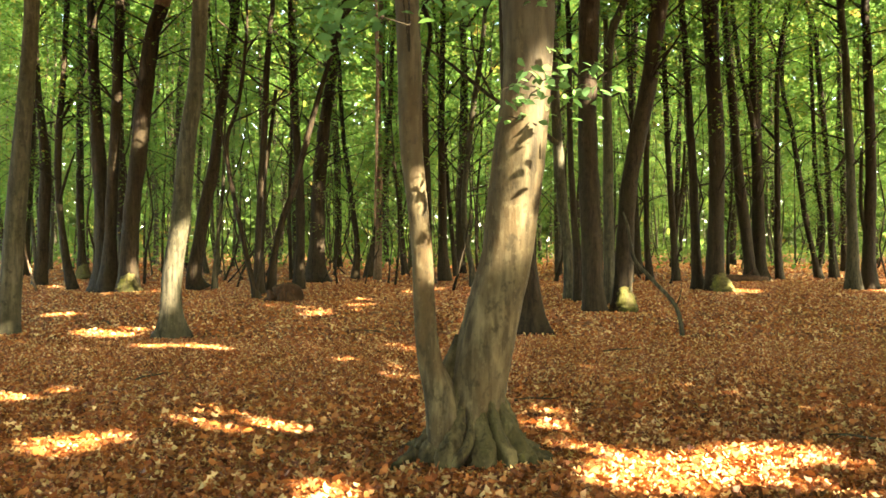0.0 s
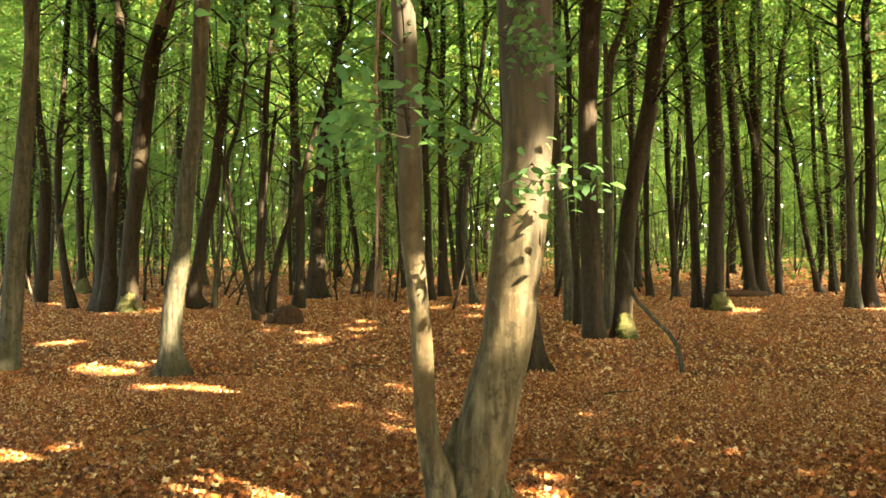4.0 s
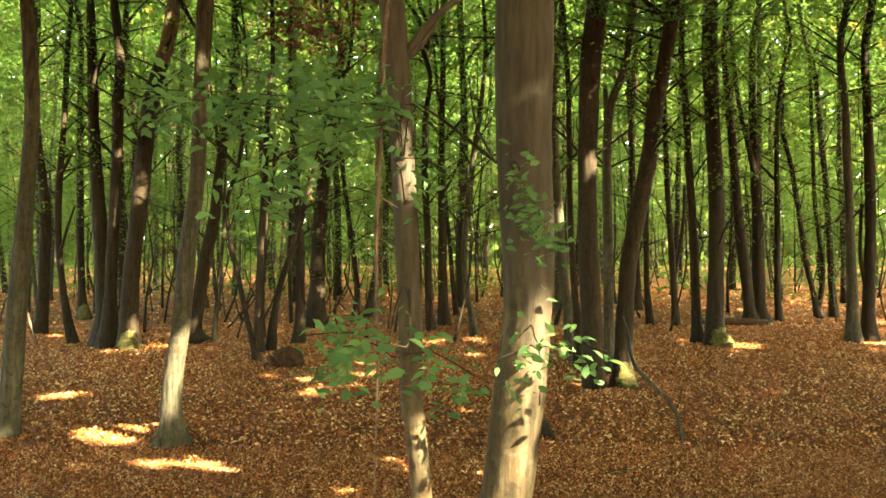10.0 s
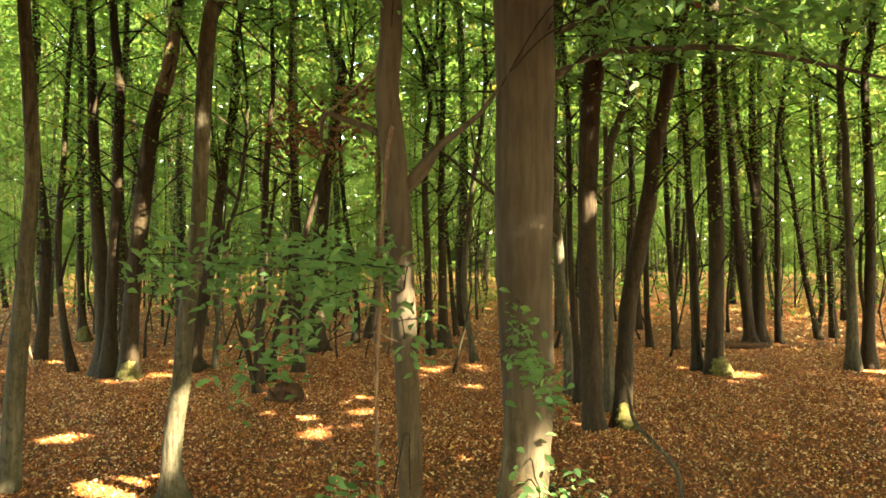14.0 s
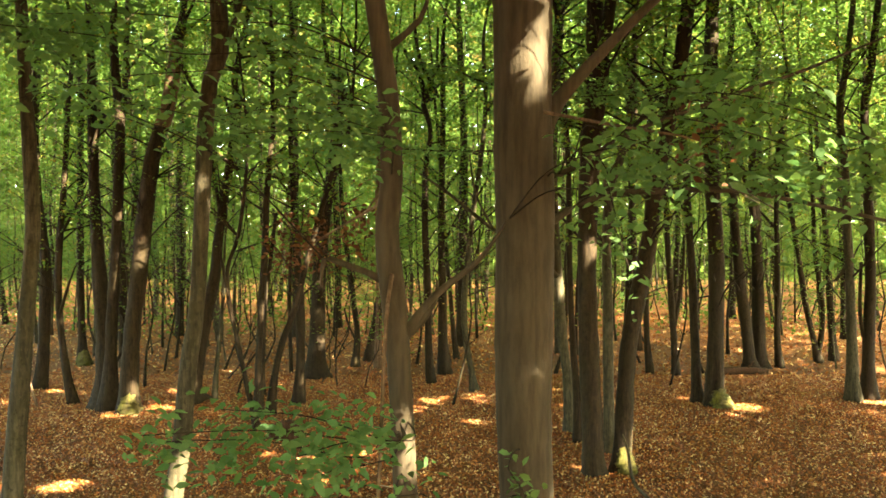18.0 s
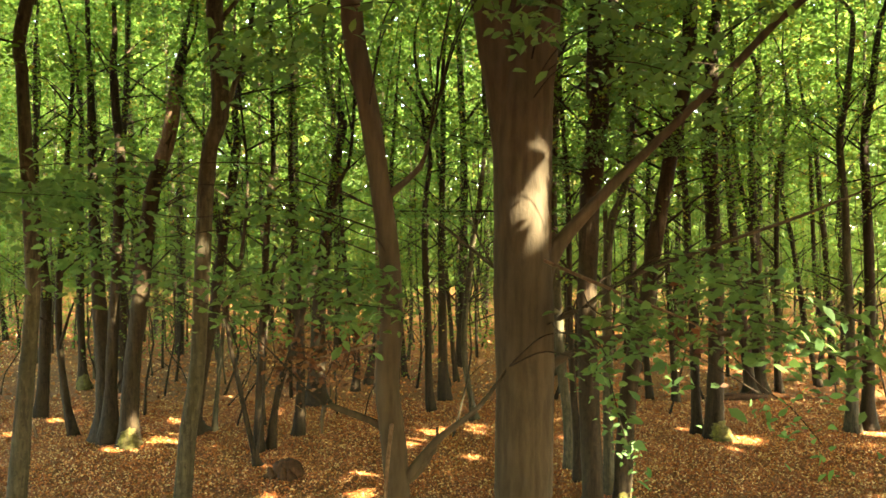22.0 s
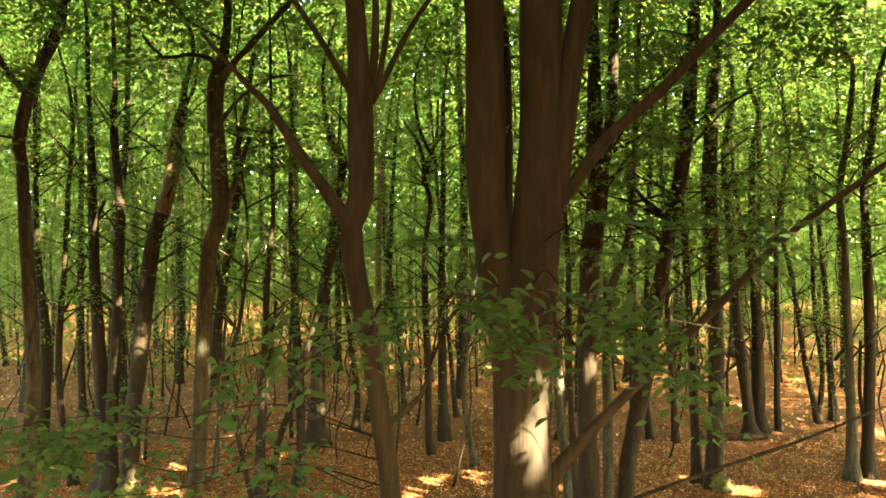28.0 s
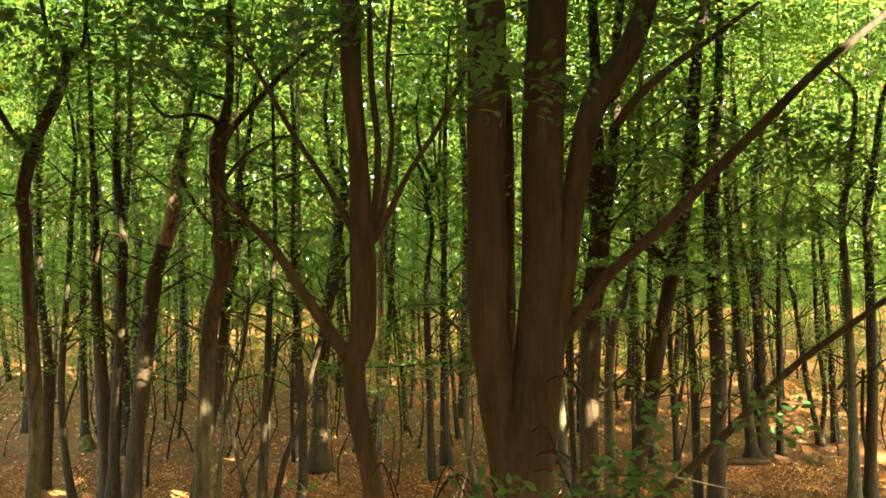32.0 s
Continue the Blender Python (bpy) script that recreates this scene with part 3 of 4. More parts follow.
t = grow('dark', -10.85, 25.72, [(0.00, -0.05, 0.545), (-0.02, 0.66, 0.364), (-0.05, 1.75, 0.291), (-0.16, 3.21, 0.245), (-0.29, 4.84, 0.209), (-0.40, 6.48, 0.182), (-0.47, 8.12, 0.164), (-0.51, 9.39, 0.145), (-0.56, 10.90, 0.127), (-0.67, 13.08, 0.082)])
limb(t, [(-0.45, 8.12, 0.091), (-0.20, 8.93, 0.073), (0.05, 9.39, 0.055)])
grow('dark', -10.64, 25.43, [(0.00, -0.05, 0.449), (0.07, 1.39, 0.216), (0.13, 2.83, 0.180), (0.25, 4.63, 0.162), (0.36, 6.42, 0.162), (0.45, 8.22, 0.153), (0.47, 9.30, 0.144), (0.34, 10.84, 0.135), (0.29, 12.23, 0.108), (0.36, 12.60, 0.081)])
grow('mossy', -15.66, 34.82, [(0.00, -0.05, 0.369), (-0.07, 1.07, 0.185), (-0.12, 3.53, 0.160), (-0.10, 5.99, 0.148), (-0.05, 9.19, 0.123), (0.00, 12.14, 0.111)])
t = grow('dark', -12.17, 26.31, [(0.00, -0.05, 0.205), (-0.22, 0.83, 0.149), (-0.41, 2.13, 0.121), (-0.54, 3.62, 0.112), (-0.52, 5.29, 0.112), (-0.37, 7.34, 0.093), (-0.28, 9.57, 0.084)])
limb(t, [(-0.47, 2.87, 0.065), (-0.19, 3.80, 0.047), (0.09, 4.55, 0.028)])
limb(t, [(-0.48, 5.48, 0.065), (-0.09, 6.22, 0.047), (0.37, 7.34, 0.028)])
grow('dark', -14.65, 29.01, [(0.00, -0.05, 0.308), (0.12, 1.16, 0.215), (0.21, 2.59, 0.205), (0.27, 4.23, 0.205), (0.21, 5.46, 0.164), (0.04, 7.11, 0.113), (-0.02, 9.16, 0.103), (0.00, 10.39, 0.092)])
grow('dark', -19.79, 37.72, [(0.00, -0.05, 0.293), (0.11, 1.82, 0.200), (0.27, 4.22, 0.173), (0.48, 7.69, 0.147), (0.64, 11.42, 0.120)])
t = grow('dark', -8.17, 26.62, [(0.00, -0.05, 0.433), (-0.13, 0.44, 0.282), (0.06, 1.57, 0.226), (0.30, 2.89, 0.207), (0.60, 4.20, 0.188), (0.75, 5.52, 0.160), (1.02, 7.22, 0.141), (1.28, 8.72, 0.141), (1.39, 9.66, 0.132), (1.43, 10.09, 0.122), (1.32, 10.62, 0.113), (1.69, 12.32, 0.085), (1.98, 14.20, 0.066)])
limb(t, [(0.79, 5.99, 0.085), (0.64, 7.03, 0.056), (0.49, 8.16, 0.047), (0.38, 9.66, 0.038)])
limb(t, [(1.32, 9.10, 0.075), (1.09, 9.57, 0.056), (0.90, 10.23, 0.038)])
grow('smooth', -7.73, 26.94, [(0.00, -0.05, 0.114), (0.10, 1.19, 0.076), (0.23, 2.52, 0.067), (0.34, 3.66, 0.057), (0.38, 5.00, 0.038)])
t = grow('dark', -5.61, 24.33, [(0.00, -0.05, 0.224), (0.00, 0.71, 0.155), (0.05, 2.09, 0.138), (0.12, 3.64, 0.120), (0.21, 5.19, 0.103), (0.28, 6.73, 0.095), (0.41, 8.28, 0.077), (0.48, 8.97, 0.069)])
limb(t, [(0.14, 3.29, 0.069), (0.34, 4.67, 0.060), (0.52, 6.22, 0.052)])
t = grow('dark', -5.33, 22.85, [(0.00, -0.05, 0.17), (-0.09, 0.35, 0.09), (-0.32, 1.35, 0.075), (-0.56, 2.48, 0.07), (-0.80, 3.61, 0.066), (-0.84, 4.60, 0.060), (-0.55, 5.50, 0.055), (-0.35, 6.90, 0.048), (-0.30, 8.67, 0.036)])
limb(t, [(-0.03, 0.15, 0.07), (0.16, 1.10, 0.055), (0.22, 2.40, 0.045), (0.32, 4.20, 0.03)])
limb(t, [(-0.80, 3.70, 0.050), (-0.98, 4.71, 0.038), (-1.06, 5.37, 0.026)])
grow('dark', -5.32, 24.60, [(0.00, -0.05, 0.191), (0.14, 1.22, 0.113), (0.38, 2.27, 0.104), (0.73, 3.22, 0.096), (1.04, 4.35, 0.087), (1.36, 5.57, 0.087), (1.77, 6.96, 0.078), (2.19, 8.35, 0.061), (2.47, 9.05, 0.052)])
grow('dark', -4.76, 26.31, [(0.00, -0.05, 0.242), (0.06, 1.38, 0.158), (0.06, 3.06, 0.149), (-0.04, 4.73, 0.130), (-0.13, 6.41, 0.121), (-0.22, 8.08, 0.093), (-0.26, 9.57, 0.074)])
grow('dark', -4.98, 31.43, [(0.00, -0.05, 0.644), (0.00, 0.68, 0.378), (0.04, 2.23, 0.311), (0.11, 4.01, 0.278), (0.29, 6.01, 0.244), (0.58, 8.01, 0.222), (0.80, 9.79, 0.189), (1.02, 11.12, 0.167), (0.67, 11.79, 0.144), (0.44, 12.43, 0.100)])
grow('dark', -3.78, 34.29, [(0.00, -0.05, 0.218), (0.10, 1.32, 0.133), (-0.07, 2.77, 0.121), (-0.29, 4.47, 0.109), (-0.53, 6.41, 0.097), (-0.68, 9.08, 0.085)])
grow('dark', -3.33, 35.92, [(0.00, -0.05, 0.305), (0.28, 1.56, 0.203), (0.56, 3.34, 0.178), (0.79, 5.11, 0.152), (0.94, 7.40, 0.114), (1.04, 9.94, 0.089)])
grow('red', -2.77, 33.78, [(0.00, -0.05, 0.179), (0.07, 2.28, 0.155), (0.07, 4.67, 0.143), (0.02, 7.05, 0.131), (0.10, 9.44, 0.119), (0.17, 11.83, 0.107)])
t = grow('dark', -0.45, 30.17, [(0.00, -0.05, 0.213), (-0.09, 1.35, 0.149), (-0.13, 3.70, 0.139), (-0.23, 6.05, 0.128), (-0.21, 7.97, 0.107), (-0.02, 9.46, 0.085), (-0.28, 10.60, 0.107), (0.26, 10.74, 0.064), (-0.38, 12.09, 0.075), (-0.60, 13.37, 0.053)])
limb(t, [(-0.23, 10.70, 0.096), (-0.45, 11.66, 0.075), (-1.02, 12.52, 0.053)])
limb(t, [(-0.19, 10.60, 0.096), (0.04, 11.45, 0.075), (0.58, 12.41, 0.053)])
limb(t, [(-0.23, 10.81, 0.085), (0.19, 11.88, 0.053), (0.26, 13.37, 0.043)])
t = grow('dark', 0.09, 32.33, [(0.00, -0.05, 0.320), (-0.09, 1.11, 0.217), (-0.11, 3.39, 0.183), (-0.16, 5.68, 0.137), (-0.14, 7.96, 0.126), (-0.09, 10.25, 0.114), (-0.09, 11.39, 0.103)])
limb(t, [(-0.14, 7.28, 0.080), (0.39, 7.96, 0.057), (0.96, 8.65, 0.046)])
limb(t, [(-0.16, 5.22, 0.069), (0.27, 5.91, 0.046), (0.78, 7.05, 0.034)])
grow('smooth', 1.13, 28.65, [(0.00, -0.05, 0.203), (-0.12, 0.76, 0.111), (-0.30, 1.77, 0.111), (-0.38, 2.99, 0.111), (-0.24, 4.61, 0.111), (-0.04, 6.43, 0.101), (0.20, 8.05, 0.091), (0.41, 10.28, 0.081)])
grow('dark', 0.62, 36.50, [(0.00, -0.05, 0.155), (-0.15, 1.30, 0.116), (-0.28, 2.85, 0.103), (-0.46, 4.91, 0.090)])
grow('dark', -1.81, 37.72, [(0.00, -0.05, 0.160), (-0.13, 1.82, 0.120), (-0.32, 3.96, 0.120), (-0.64, 6.09, 0.107), (-0.96, 8.22, 0.080)])


# Peeled reddish bark high on one leaning tree
for tree, kind, x, y, pts in grown:
    if kind == "mossy" and -11 < x < -8:
        line = smooth_line(pts, 0.3)
        line = [tuple(q[:3]) + (q[3] + 0.012,) for q in line if 8.8 < q[2] < 12]
        hang("peeled_bark", tube("peeled_bark", line[::2], BARK["red"], 12, 0.2, 0.1, seed=9), tree, "patch of peeled reddish bark")

# Roots of the forked beech: narrow ridges that run out flat into the leaves, with dark mossy bark
rng = np.random.default_rng(3)
ROOTS = ((-3.05, 0.62, 0.085), (-2.6, 0.5, 0.075), (-2.1, 0.4, 0.085), (-1.72, 0.36, 0.055), (-1.32, 0.4, 0.09), (-0.95, 0.46, 0.07), (-0.52, 0.58, 0.085), (-0.12, 0.66, 0.085), (0.4, 0.6, 0.075),
         (1.1, 0.6, 0.08), (1.8, 0.55, 0.08), (2.6, 0.6, 0.08))
for k, (a, reach, thick) in enumerate(ROOTS):
    c, s = math.cos(a), math.sin(a)
    w = rng.normal(0, 0.08)
    rise = rng.uniform(0.4, 0.6)
    pts = [(c * 0.17, s * 0.17, rise, thick * 0.35), (c * 0.235, s * 0.235, rise * 0.64, thick * 0.66), (c * 0.305, s * 0.305, 0.19, thick * 0.85), (c * 0.39 - s * w * 0.5, s * 0.39 + c * w * 0.5, 0.085, thick * 0.9),
           (c * reach * 0.85 - s * w, s * reach * 0.85 + c * w, 0.02, thick * 0.72), (c * reach * 1.2 - s * w * 2.5, s * reach * 1.2 + c * w * 2.5, -0.07, thick * 0.35)]
    root = hang("root", tube("root", pts, BARK["root"], 16, 0.03, 0.34, seed=k), main_beech, "ridged root with dark mossy bark")
    if k in (5, 6):
        on = [(q[0], q[1] - 0.004, q[2] + 0.01, q[3] * 0.95) for q in pts[3:5]]
        hang("moss_patch", tube("moss_patch", on, MOSS, 12, 0.03, 0.22, seed=20 + k), root, "yellow-green moss on the root")
# The fold of bark where the slender stem has grown against the trunk
hang("bark_fold", tube("bark_fold", [(-0.22, 0.0, -0.05, 0.2), (-0.2, 0.02, 0.3, 0.13), (-0.17, 0.03, 0.58, 0.1), (-0.13, 0.03, 0.78, 0.06), (-0.11, 0.03, 0.92, 0.02)], BARK["root"], 16, 0.05, 0.12, seed=41), main_beech, "dark fold of bark between two stems")
# Dark scars in the bark of the forked beech
for x, z, dx, dz in ((0.37, 2.42, 0.05, 0.05), (0.42, 2.43, 0.05, -0.01), (0.47, 2.26, 0.0, 0.14), (0.30, 2.47, 0.12, -0.03)):
    y = -math.sqrt(max(0.001, 0.195 ** 2 - (x - 0.35) ** 2))
    hang("bark_scar", tube("bark_scar", [(x - dx / 2, y + 0.004, z - dz / 2, 0.004), (x, y + 0.002, z + 0.006, 0.007), (x + dx / 2, y + 0.004, z + dz / 2, 0.004)], BARK["dark"], 6, 0.02, 0.2), main_beech, "dark scar in the bark")

# Sun spots high and low on the trunks
for tree, kind, x, y, pts in grown:
    if 17 < y < 32 and x < 1:
        line = smooth_line(pts, 0.3)
        for _ in range(1):
            q = line[int(spots.integers(len(line) // 2 + 1))]
            if q[2] > 0.4:
                GAPS.append(((x + q[0], y + q[1], q[2]), spots.uniform(0.1, 0.24)))

# Crowns of the standing trees: a closed leaf roof high up, looser layers and thin side branches below it
for k, (tree, kind, x, y, pts) in enumerate(grown):
    if kind == "red":
        continue
    rng = np.random.default_rng(100 + k)
    at = np.array([x, y, 0])
    # this upper crown stays out of view and is added to block the sun
    if y < 34:
        hubs = crown_hubs(rng, 330 if y < 8 else 170 if y < 20 else 110, 7.5 if y < 8 else 6.5 if y < 20 else 5.6, 11.5 + 0.3 * y, 18.5 + 0.2 * y)
        p = tufts(rng, hubs, 24, 0.9)
        p = carve(rng, p + at, 0.42) - at
        hang("crown", leaves("crown", rng, p, 0.42, 0.6, LEAF), tree, "wide spreading crown of green leaves, out of view, for shade", "stuff")
    if y > 8:
        low = 13.0 if kind == "mossy" and x < -8 else 9.5 if y < 16 else 7.0
        hubs = crown_hubs(rng, 100, 3.2 if y < 30 else 2.8, low, 19)
        hubs[:, 0] += np.interp(hubs[:, 2], [q[2] for q in pts], [q[0] for q in pts])
        p = tufts(rng, hubs, 32, 0.8)
        p = carve(rng, p + at) - at
        hang("crown", leaves("crown", rng, p, 0.125, 0.7, LEAF), tree, "loose layers of green leaves", "stuff")
    if y > 16 and pts[0][3] > 0.12:
        line = smooth_line(pts, 0.4)
        high = line[(line[:, 2] > (3 if y > 26 else 5)) & (line[:, 2] < 12)]
        if not len(high):
            continue
        for j in range(15):
            q = high[int(rng.integers(len(high)))]
            a, r, up = rng.uniform(0, 6.28), rng.uniform(1.0, 3.0), rng.uniform(0.2, 1.0)
            c, s = math.cos(a) * r, math.sin(a) * r
            bend = rng.normal(0, 0.15, 2)
            branch = hang("branch", tube("branch", [(q[0], q[1], q[2], 0.034), (q[0] + c * 0.45 + bend[0], q[1] + s * 0.45, q[2] + up * r * 0.5, 0.024),
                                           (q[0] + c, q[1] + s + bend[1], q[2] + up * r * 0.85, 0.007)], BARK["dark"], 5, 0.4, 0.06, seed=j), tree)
            if q[2] > 4 and not (kind == "mossy" and x < -8):
                t = rng.uniform(0.3, 1.1, 60)[:, None]
                p = np.array([q[:3]]) + t * np.array([[c, s, up * r * 0.85]]) + rng.normal(0, 1, (60, 3)) * np.array([0.3, 0.3, 0.09])
                p = carve(rng, p + at) - at
                hang("foliage", leaves("foliage", rng, p, 0.11, 0.7, LEAF), branch, "thin layers of green leaves", "stuff")


# ---- leafy branches of the forked beech ----
sprays = []


def spray(a, b, bright):
    """A twig from a to b, in metres, with leaves in a flat layer along it; it grows from the forked beech."""
    k = len(sprays)
    sprays.append((a, b))
    rng = np.random.default_rng(300 + k)
    base = main_beech.location
    a, b = Vector(a) - base, Vector(b) - base
    ln = (b - a).length
    near = np.array(wood) - np.array(base + a)
    near = np.linalg.norm(near + np.array([0, 0, 0.5]) * ((near[:, 2:3] > 0) if a.z > 3.3 else np.sign(near[:, 2:3]) * 2), axis=1)
    root = Vector(wood[int(np.argmin(near))]) - base
    side = Vector((0, -0.35, 0.06)) * ln
    pts = [(*root, 0.007), (*(root.lerp(a, 0.5) + Vector((0, 0.05, 0.1)) * (a - root).length), 0.005), (*a, 0.004), (*(a.lerp(b, 0.5) + Vector((0, 0, 0.05))), 0.0035), (*(b + side * 0.3), 0.002)]
    twig = hang("leafy_branch", tube("leafy_branch", pts, BARK["dark"], 6, 0.12, 0.1, seed=k), main_beech)
    n = int((95 if bright else 150) * max(ln, 0.5))
    tuft = rng.uniform(0, 1, max(3, int(3.5 * ln)))
    t = tuft[rng.integers(len(tuft), size=n)] + rng.normal(0, 0.09 / max(ln, 0.5), n)
    c = np.array(a)[None] + t[:, None] * np.array(b - a)[None]
    width = 0.12 + 0.26 * np.sin(np.pi * np.clip(t, 0, 1))
    c += np.stack((rng.normal(0, 0.05, n), rng.normal(0, 1, n) * width, rng.normal(0, 0.1, n) - 0.08 * t ** 2), 1)
    if k > 1:
        c = carve(rng, c + np.array(base)) - np.array(base)
    if bright:
        one = leaves("leaf", rng, np.zeros((1, 3)), 0.074, 0.0, SPRAY, 6)
        for q in c[:40]:
            leaf = new("leaf", one)
            leaf.parent = twig
            leaf.matrix_basis = pose(*q, rng.normal(0, 35), rng.normal(0, 30), rng.uniform(0, 360)) @ Matrix.Scale(rng.uniform(0.7, 1.2), 4)
        c = c[40:]
    if len(c):
        hang("foliage", leaves("foliage", rng, c, 0.082 if bright else 0.08, 0.75, SPRAY, 6), twig, "layer of small green leaves", "stuff")


spray((0.64, 5.26, 2.66), (1.08, 5.26, 2.63), True)
spray((0.64, 5.26, 2.61), (0.31, 5.26, 2.55), True)
spray((-0.17, 3.77, 2.80), (-0.49, 3.77, 2.85), False)
spray((-0.25, 3.77, 2.85), (0.15, 3.77, 2.72), False)
spray((-0.28, 4.71, 4.15), (-1.28, 4.71, 4.35), False)
spray((-0.31, 4.71, 4.05), (-1.01, 4.71, 3.81), False)
spray((-0.28, 4.71, 4.14), (-1.78, 4.71, 4.20), False)
spray((0.35, 5.14, 3.56), (0.75, 5.14, 3.42), False)
spray((-0.20, 4.35, 2.78), (-0.75, 4.35, 2.84), False)
spray((-0.88, 4.71, 3.62), (-1.21, 4.71, 3.60), False)
spray((-0.18, 4.71, 4.16), (-0.88, 4.71, 4.06), True)
spray((-0.48, 4.71, 4.06), (-1.68, 4.71, 4.16), False)
spray((-0.28, 4.71, 3.83), (0.02, 4.71, 3.76), True)
spray((0.42, 5.14, 3.87), (0.60, 5.14, 3.51), False)
spray((0.80, 5.26, 5.78), (1.55, 5.26, 5.97), False)
spray((1.18, 5.26, 5.63), (2.48, 5.26, 5.82), False)
spray((0.85, 4.71, 5.86), (1.72, 4.71, 5.92), True)
spray((1.55, 4.71, 6.16), (2.52, 4.71, 5.86), False)
spray((0.92, 4.71, 5.62), (1.09, 4.71, 5.16), True)
spray((-0.52, 5.14, 6.21), (-1.47, 5.14, 6.10), False)
spray((-1.65, 5.14, 6.54), (-2.85, 5.14, 6.68), False)
spray((-0.52, 5.14, 6.43), (-1.32, 5.14, 6.68), False)
spray((0.88, 4.53, 5.98), (1.75, 4.53, 5.53), True)
spray((1.49, 4.53, 6.01), (2.29, 4.53, 5.69), True)
spray((1.81, 4.53, 5.56), (2.13, 4.53, 5.24), True)
spray((0.88, 4.53, 5.82), (1.01, 4.53, 5.30), False)
spray((-0.45, 5.14, 6.06), (-1.32, 5.14, 6.21), False)
spray((-1.76, 5.14, 6.42), (-2.71, 5.14, 6.21), False)
spray((-2.12, 5.14, 6.21), (-1.11, 5.14, 5.99), False)
spray((-0.29, 4.92, 5.97), (-1.23, 4.92, 5.97), False)
spray((-1.47, 5.14, 6.75), (-2.49, 5.14, 6.75), False)
spray((1.56, 4.53, 6.23), (1.01, 4.53, 6.07), False)
spray((1.65, 4.53, 6.17), (2.42, 4.53, 5.88), True)
spray((-0.24, 4.04, 7.59), (-1.10, 4.04, 7.39), False)
spray((0.21, 3.90, 7.66), (0.60, 3.90, 7.49), False)
spray((0.87, 5.03, 7.55), (1.98, 5.03, 7.41), False)
spray((-1.76, 5.14, 6.89), (-2.85, 5.14, 6.81), False)
spray((-0.22, 3.77, 7.59), (-0.70, 3.77, 7.43), False)
spray((0.26, 3.77, 7.67), (0.47, 3.77, 7.51), False)
spray((0.94, 4.81, 8.05), (2.10, 4.81, 8.05), False)
spray((-2.36, 5.26, 10.38), (-2.92, 5.26, 10.53), False)
spray((0.12, 3.77, 7.77), (0.34, 3.77, 7.59), False)
spray((0.65, 4.04, 7.72), (0.99, 4.04, 7.46), False)
spray((0.91, 4.35, 7.57), (1.40, 4.35, 7.38), False)
spray((0.91, 4.35, 7.37), (1.46, 4.35, 7.18), False)
spray((-1.32, 5.26, 10.46), (-2.06, 5.26, 10.53), False)
spray((-0.54, 5.26, 10.49), (-1.32, 5.26, 10.42), False)
spray((0.04, 3.65, 9.99), (0.27, 3.65, 9.83), True)
spray((1.23, 5.03, 10.39), (1.94, 5.03, 10.43), False)
spray((-1.80, 5.26, 10.38), (-0.68, 5.26, 10.27), False)
spray((-0.28, 4.71, 10.11), (0.72, 4.71, 9.97), False)
spray((-1.43, 5.26, 10.49), (-2.36, 5.26, 10.23), False)
spray((2.22, 7.54, 9.98), (3.82, 7.54, 10.14), False)
spray((2.34, 9.05, 9.19), (4.58, 9.05, 9.32), False)
spray((1.69, 7.54, 9.77), (3.82, 7.54, 9.88), False)



# ---- leaf layers of the trees behind the forked beech ----
def leaf_layer(tree, pts, z, turn, reach, k):
    """A thin branch that leaves the trunk at height z, with a flat fan of leaves round its outer part."""
    rng = np.random.default_rng(1500 + k)
    a = math.radians(turn)
    x0 = float(np.interp(z, [q[2] for q in pts], [q[0] for q in pts]))
    y0 = float(np.interp(z, [q[2] for q in pts], [q[1] for q in pts]))
    c, s = math.cos(a) * reach, math.sin(a) * reach
    rise = rng.uniform(-0.05, 0.3)
    branch = hang("branch", tube("branch", [(x0, y0, z, 0.022), (x0 + 0.4 * c, y0 + 0.4 * s, z + rise * 0.7, 0.015), (x0 + 0.8 * c - 0.1 * s, y0 + 0.8 * s + 0.1 * c, z + rise, 0.009),
                                            (x0 + 1.1 * c, y0 + 1.1 * s, z + rise * 0.9, 0.004)], BARK["dark"], 6, 0.25, 0.08, seed=k), tree)
    n = int(150 * reach)
    t = rng.uniform(0.22, 1.15, n)
    w = rng.normal(0, 1, n) * 0.3 * reach * np.sin(np.pi * np.clip((t - 0.1) / 1.1, 0, 1)) * 0.55
    p = np.stack((x0 + t * c - w * math.sin(a), y0 + t * s + w * math.cos(a), z + rise * np.minimum(t * 1.5, 1) - 0.12 * np.abs(w) + rng.normal(0, 0.05, n)), 1)
    at = np.array(tree.location)
    p = carve(rng, p + at) - at
    hang("foliage", leaves("foliage", rng, p, 0.088, 0.5, SPRAY, 6), branch, "flat layer of green beech leaves", "stuff")


rng = np.random.default_rng(61)
k = 0
for tree, kind, x, y, pts in grown:
    if 12 < y < 23.5 and pts[-1][2] > 8:
        for _ in range(6 if x > 0 else 3):
            leaf_layer(tree, pts, rng.uniform(6.8, 13.2), rng.uniform(-175, -5), rng.uniform(1.4, 3.0), k)
            k += 1


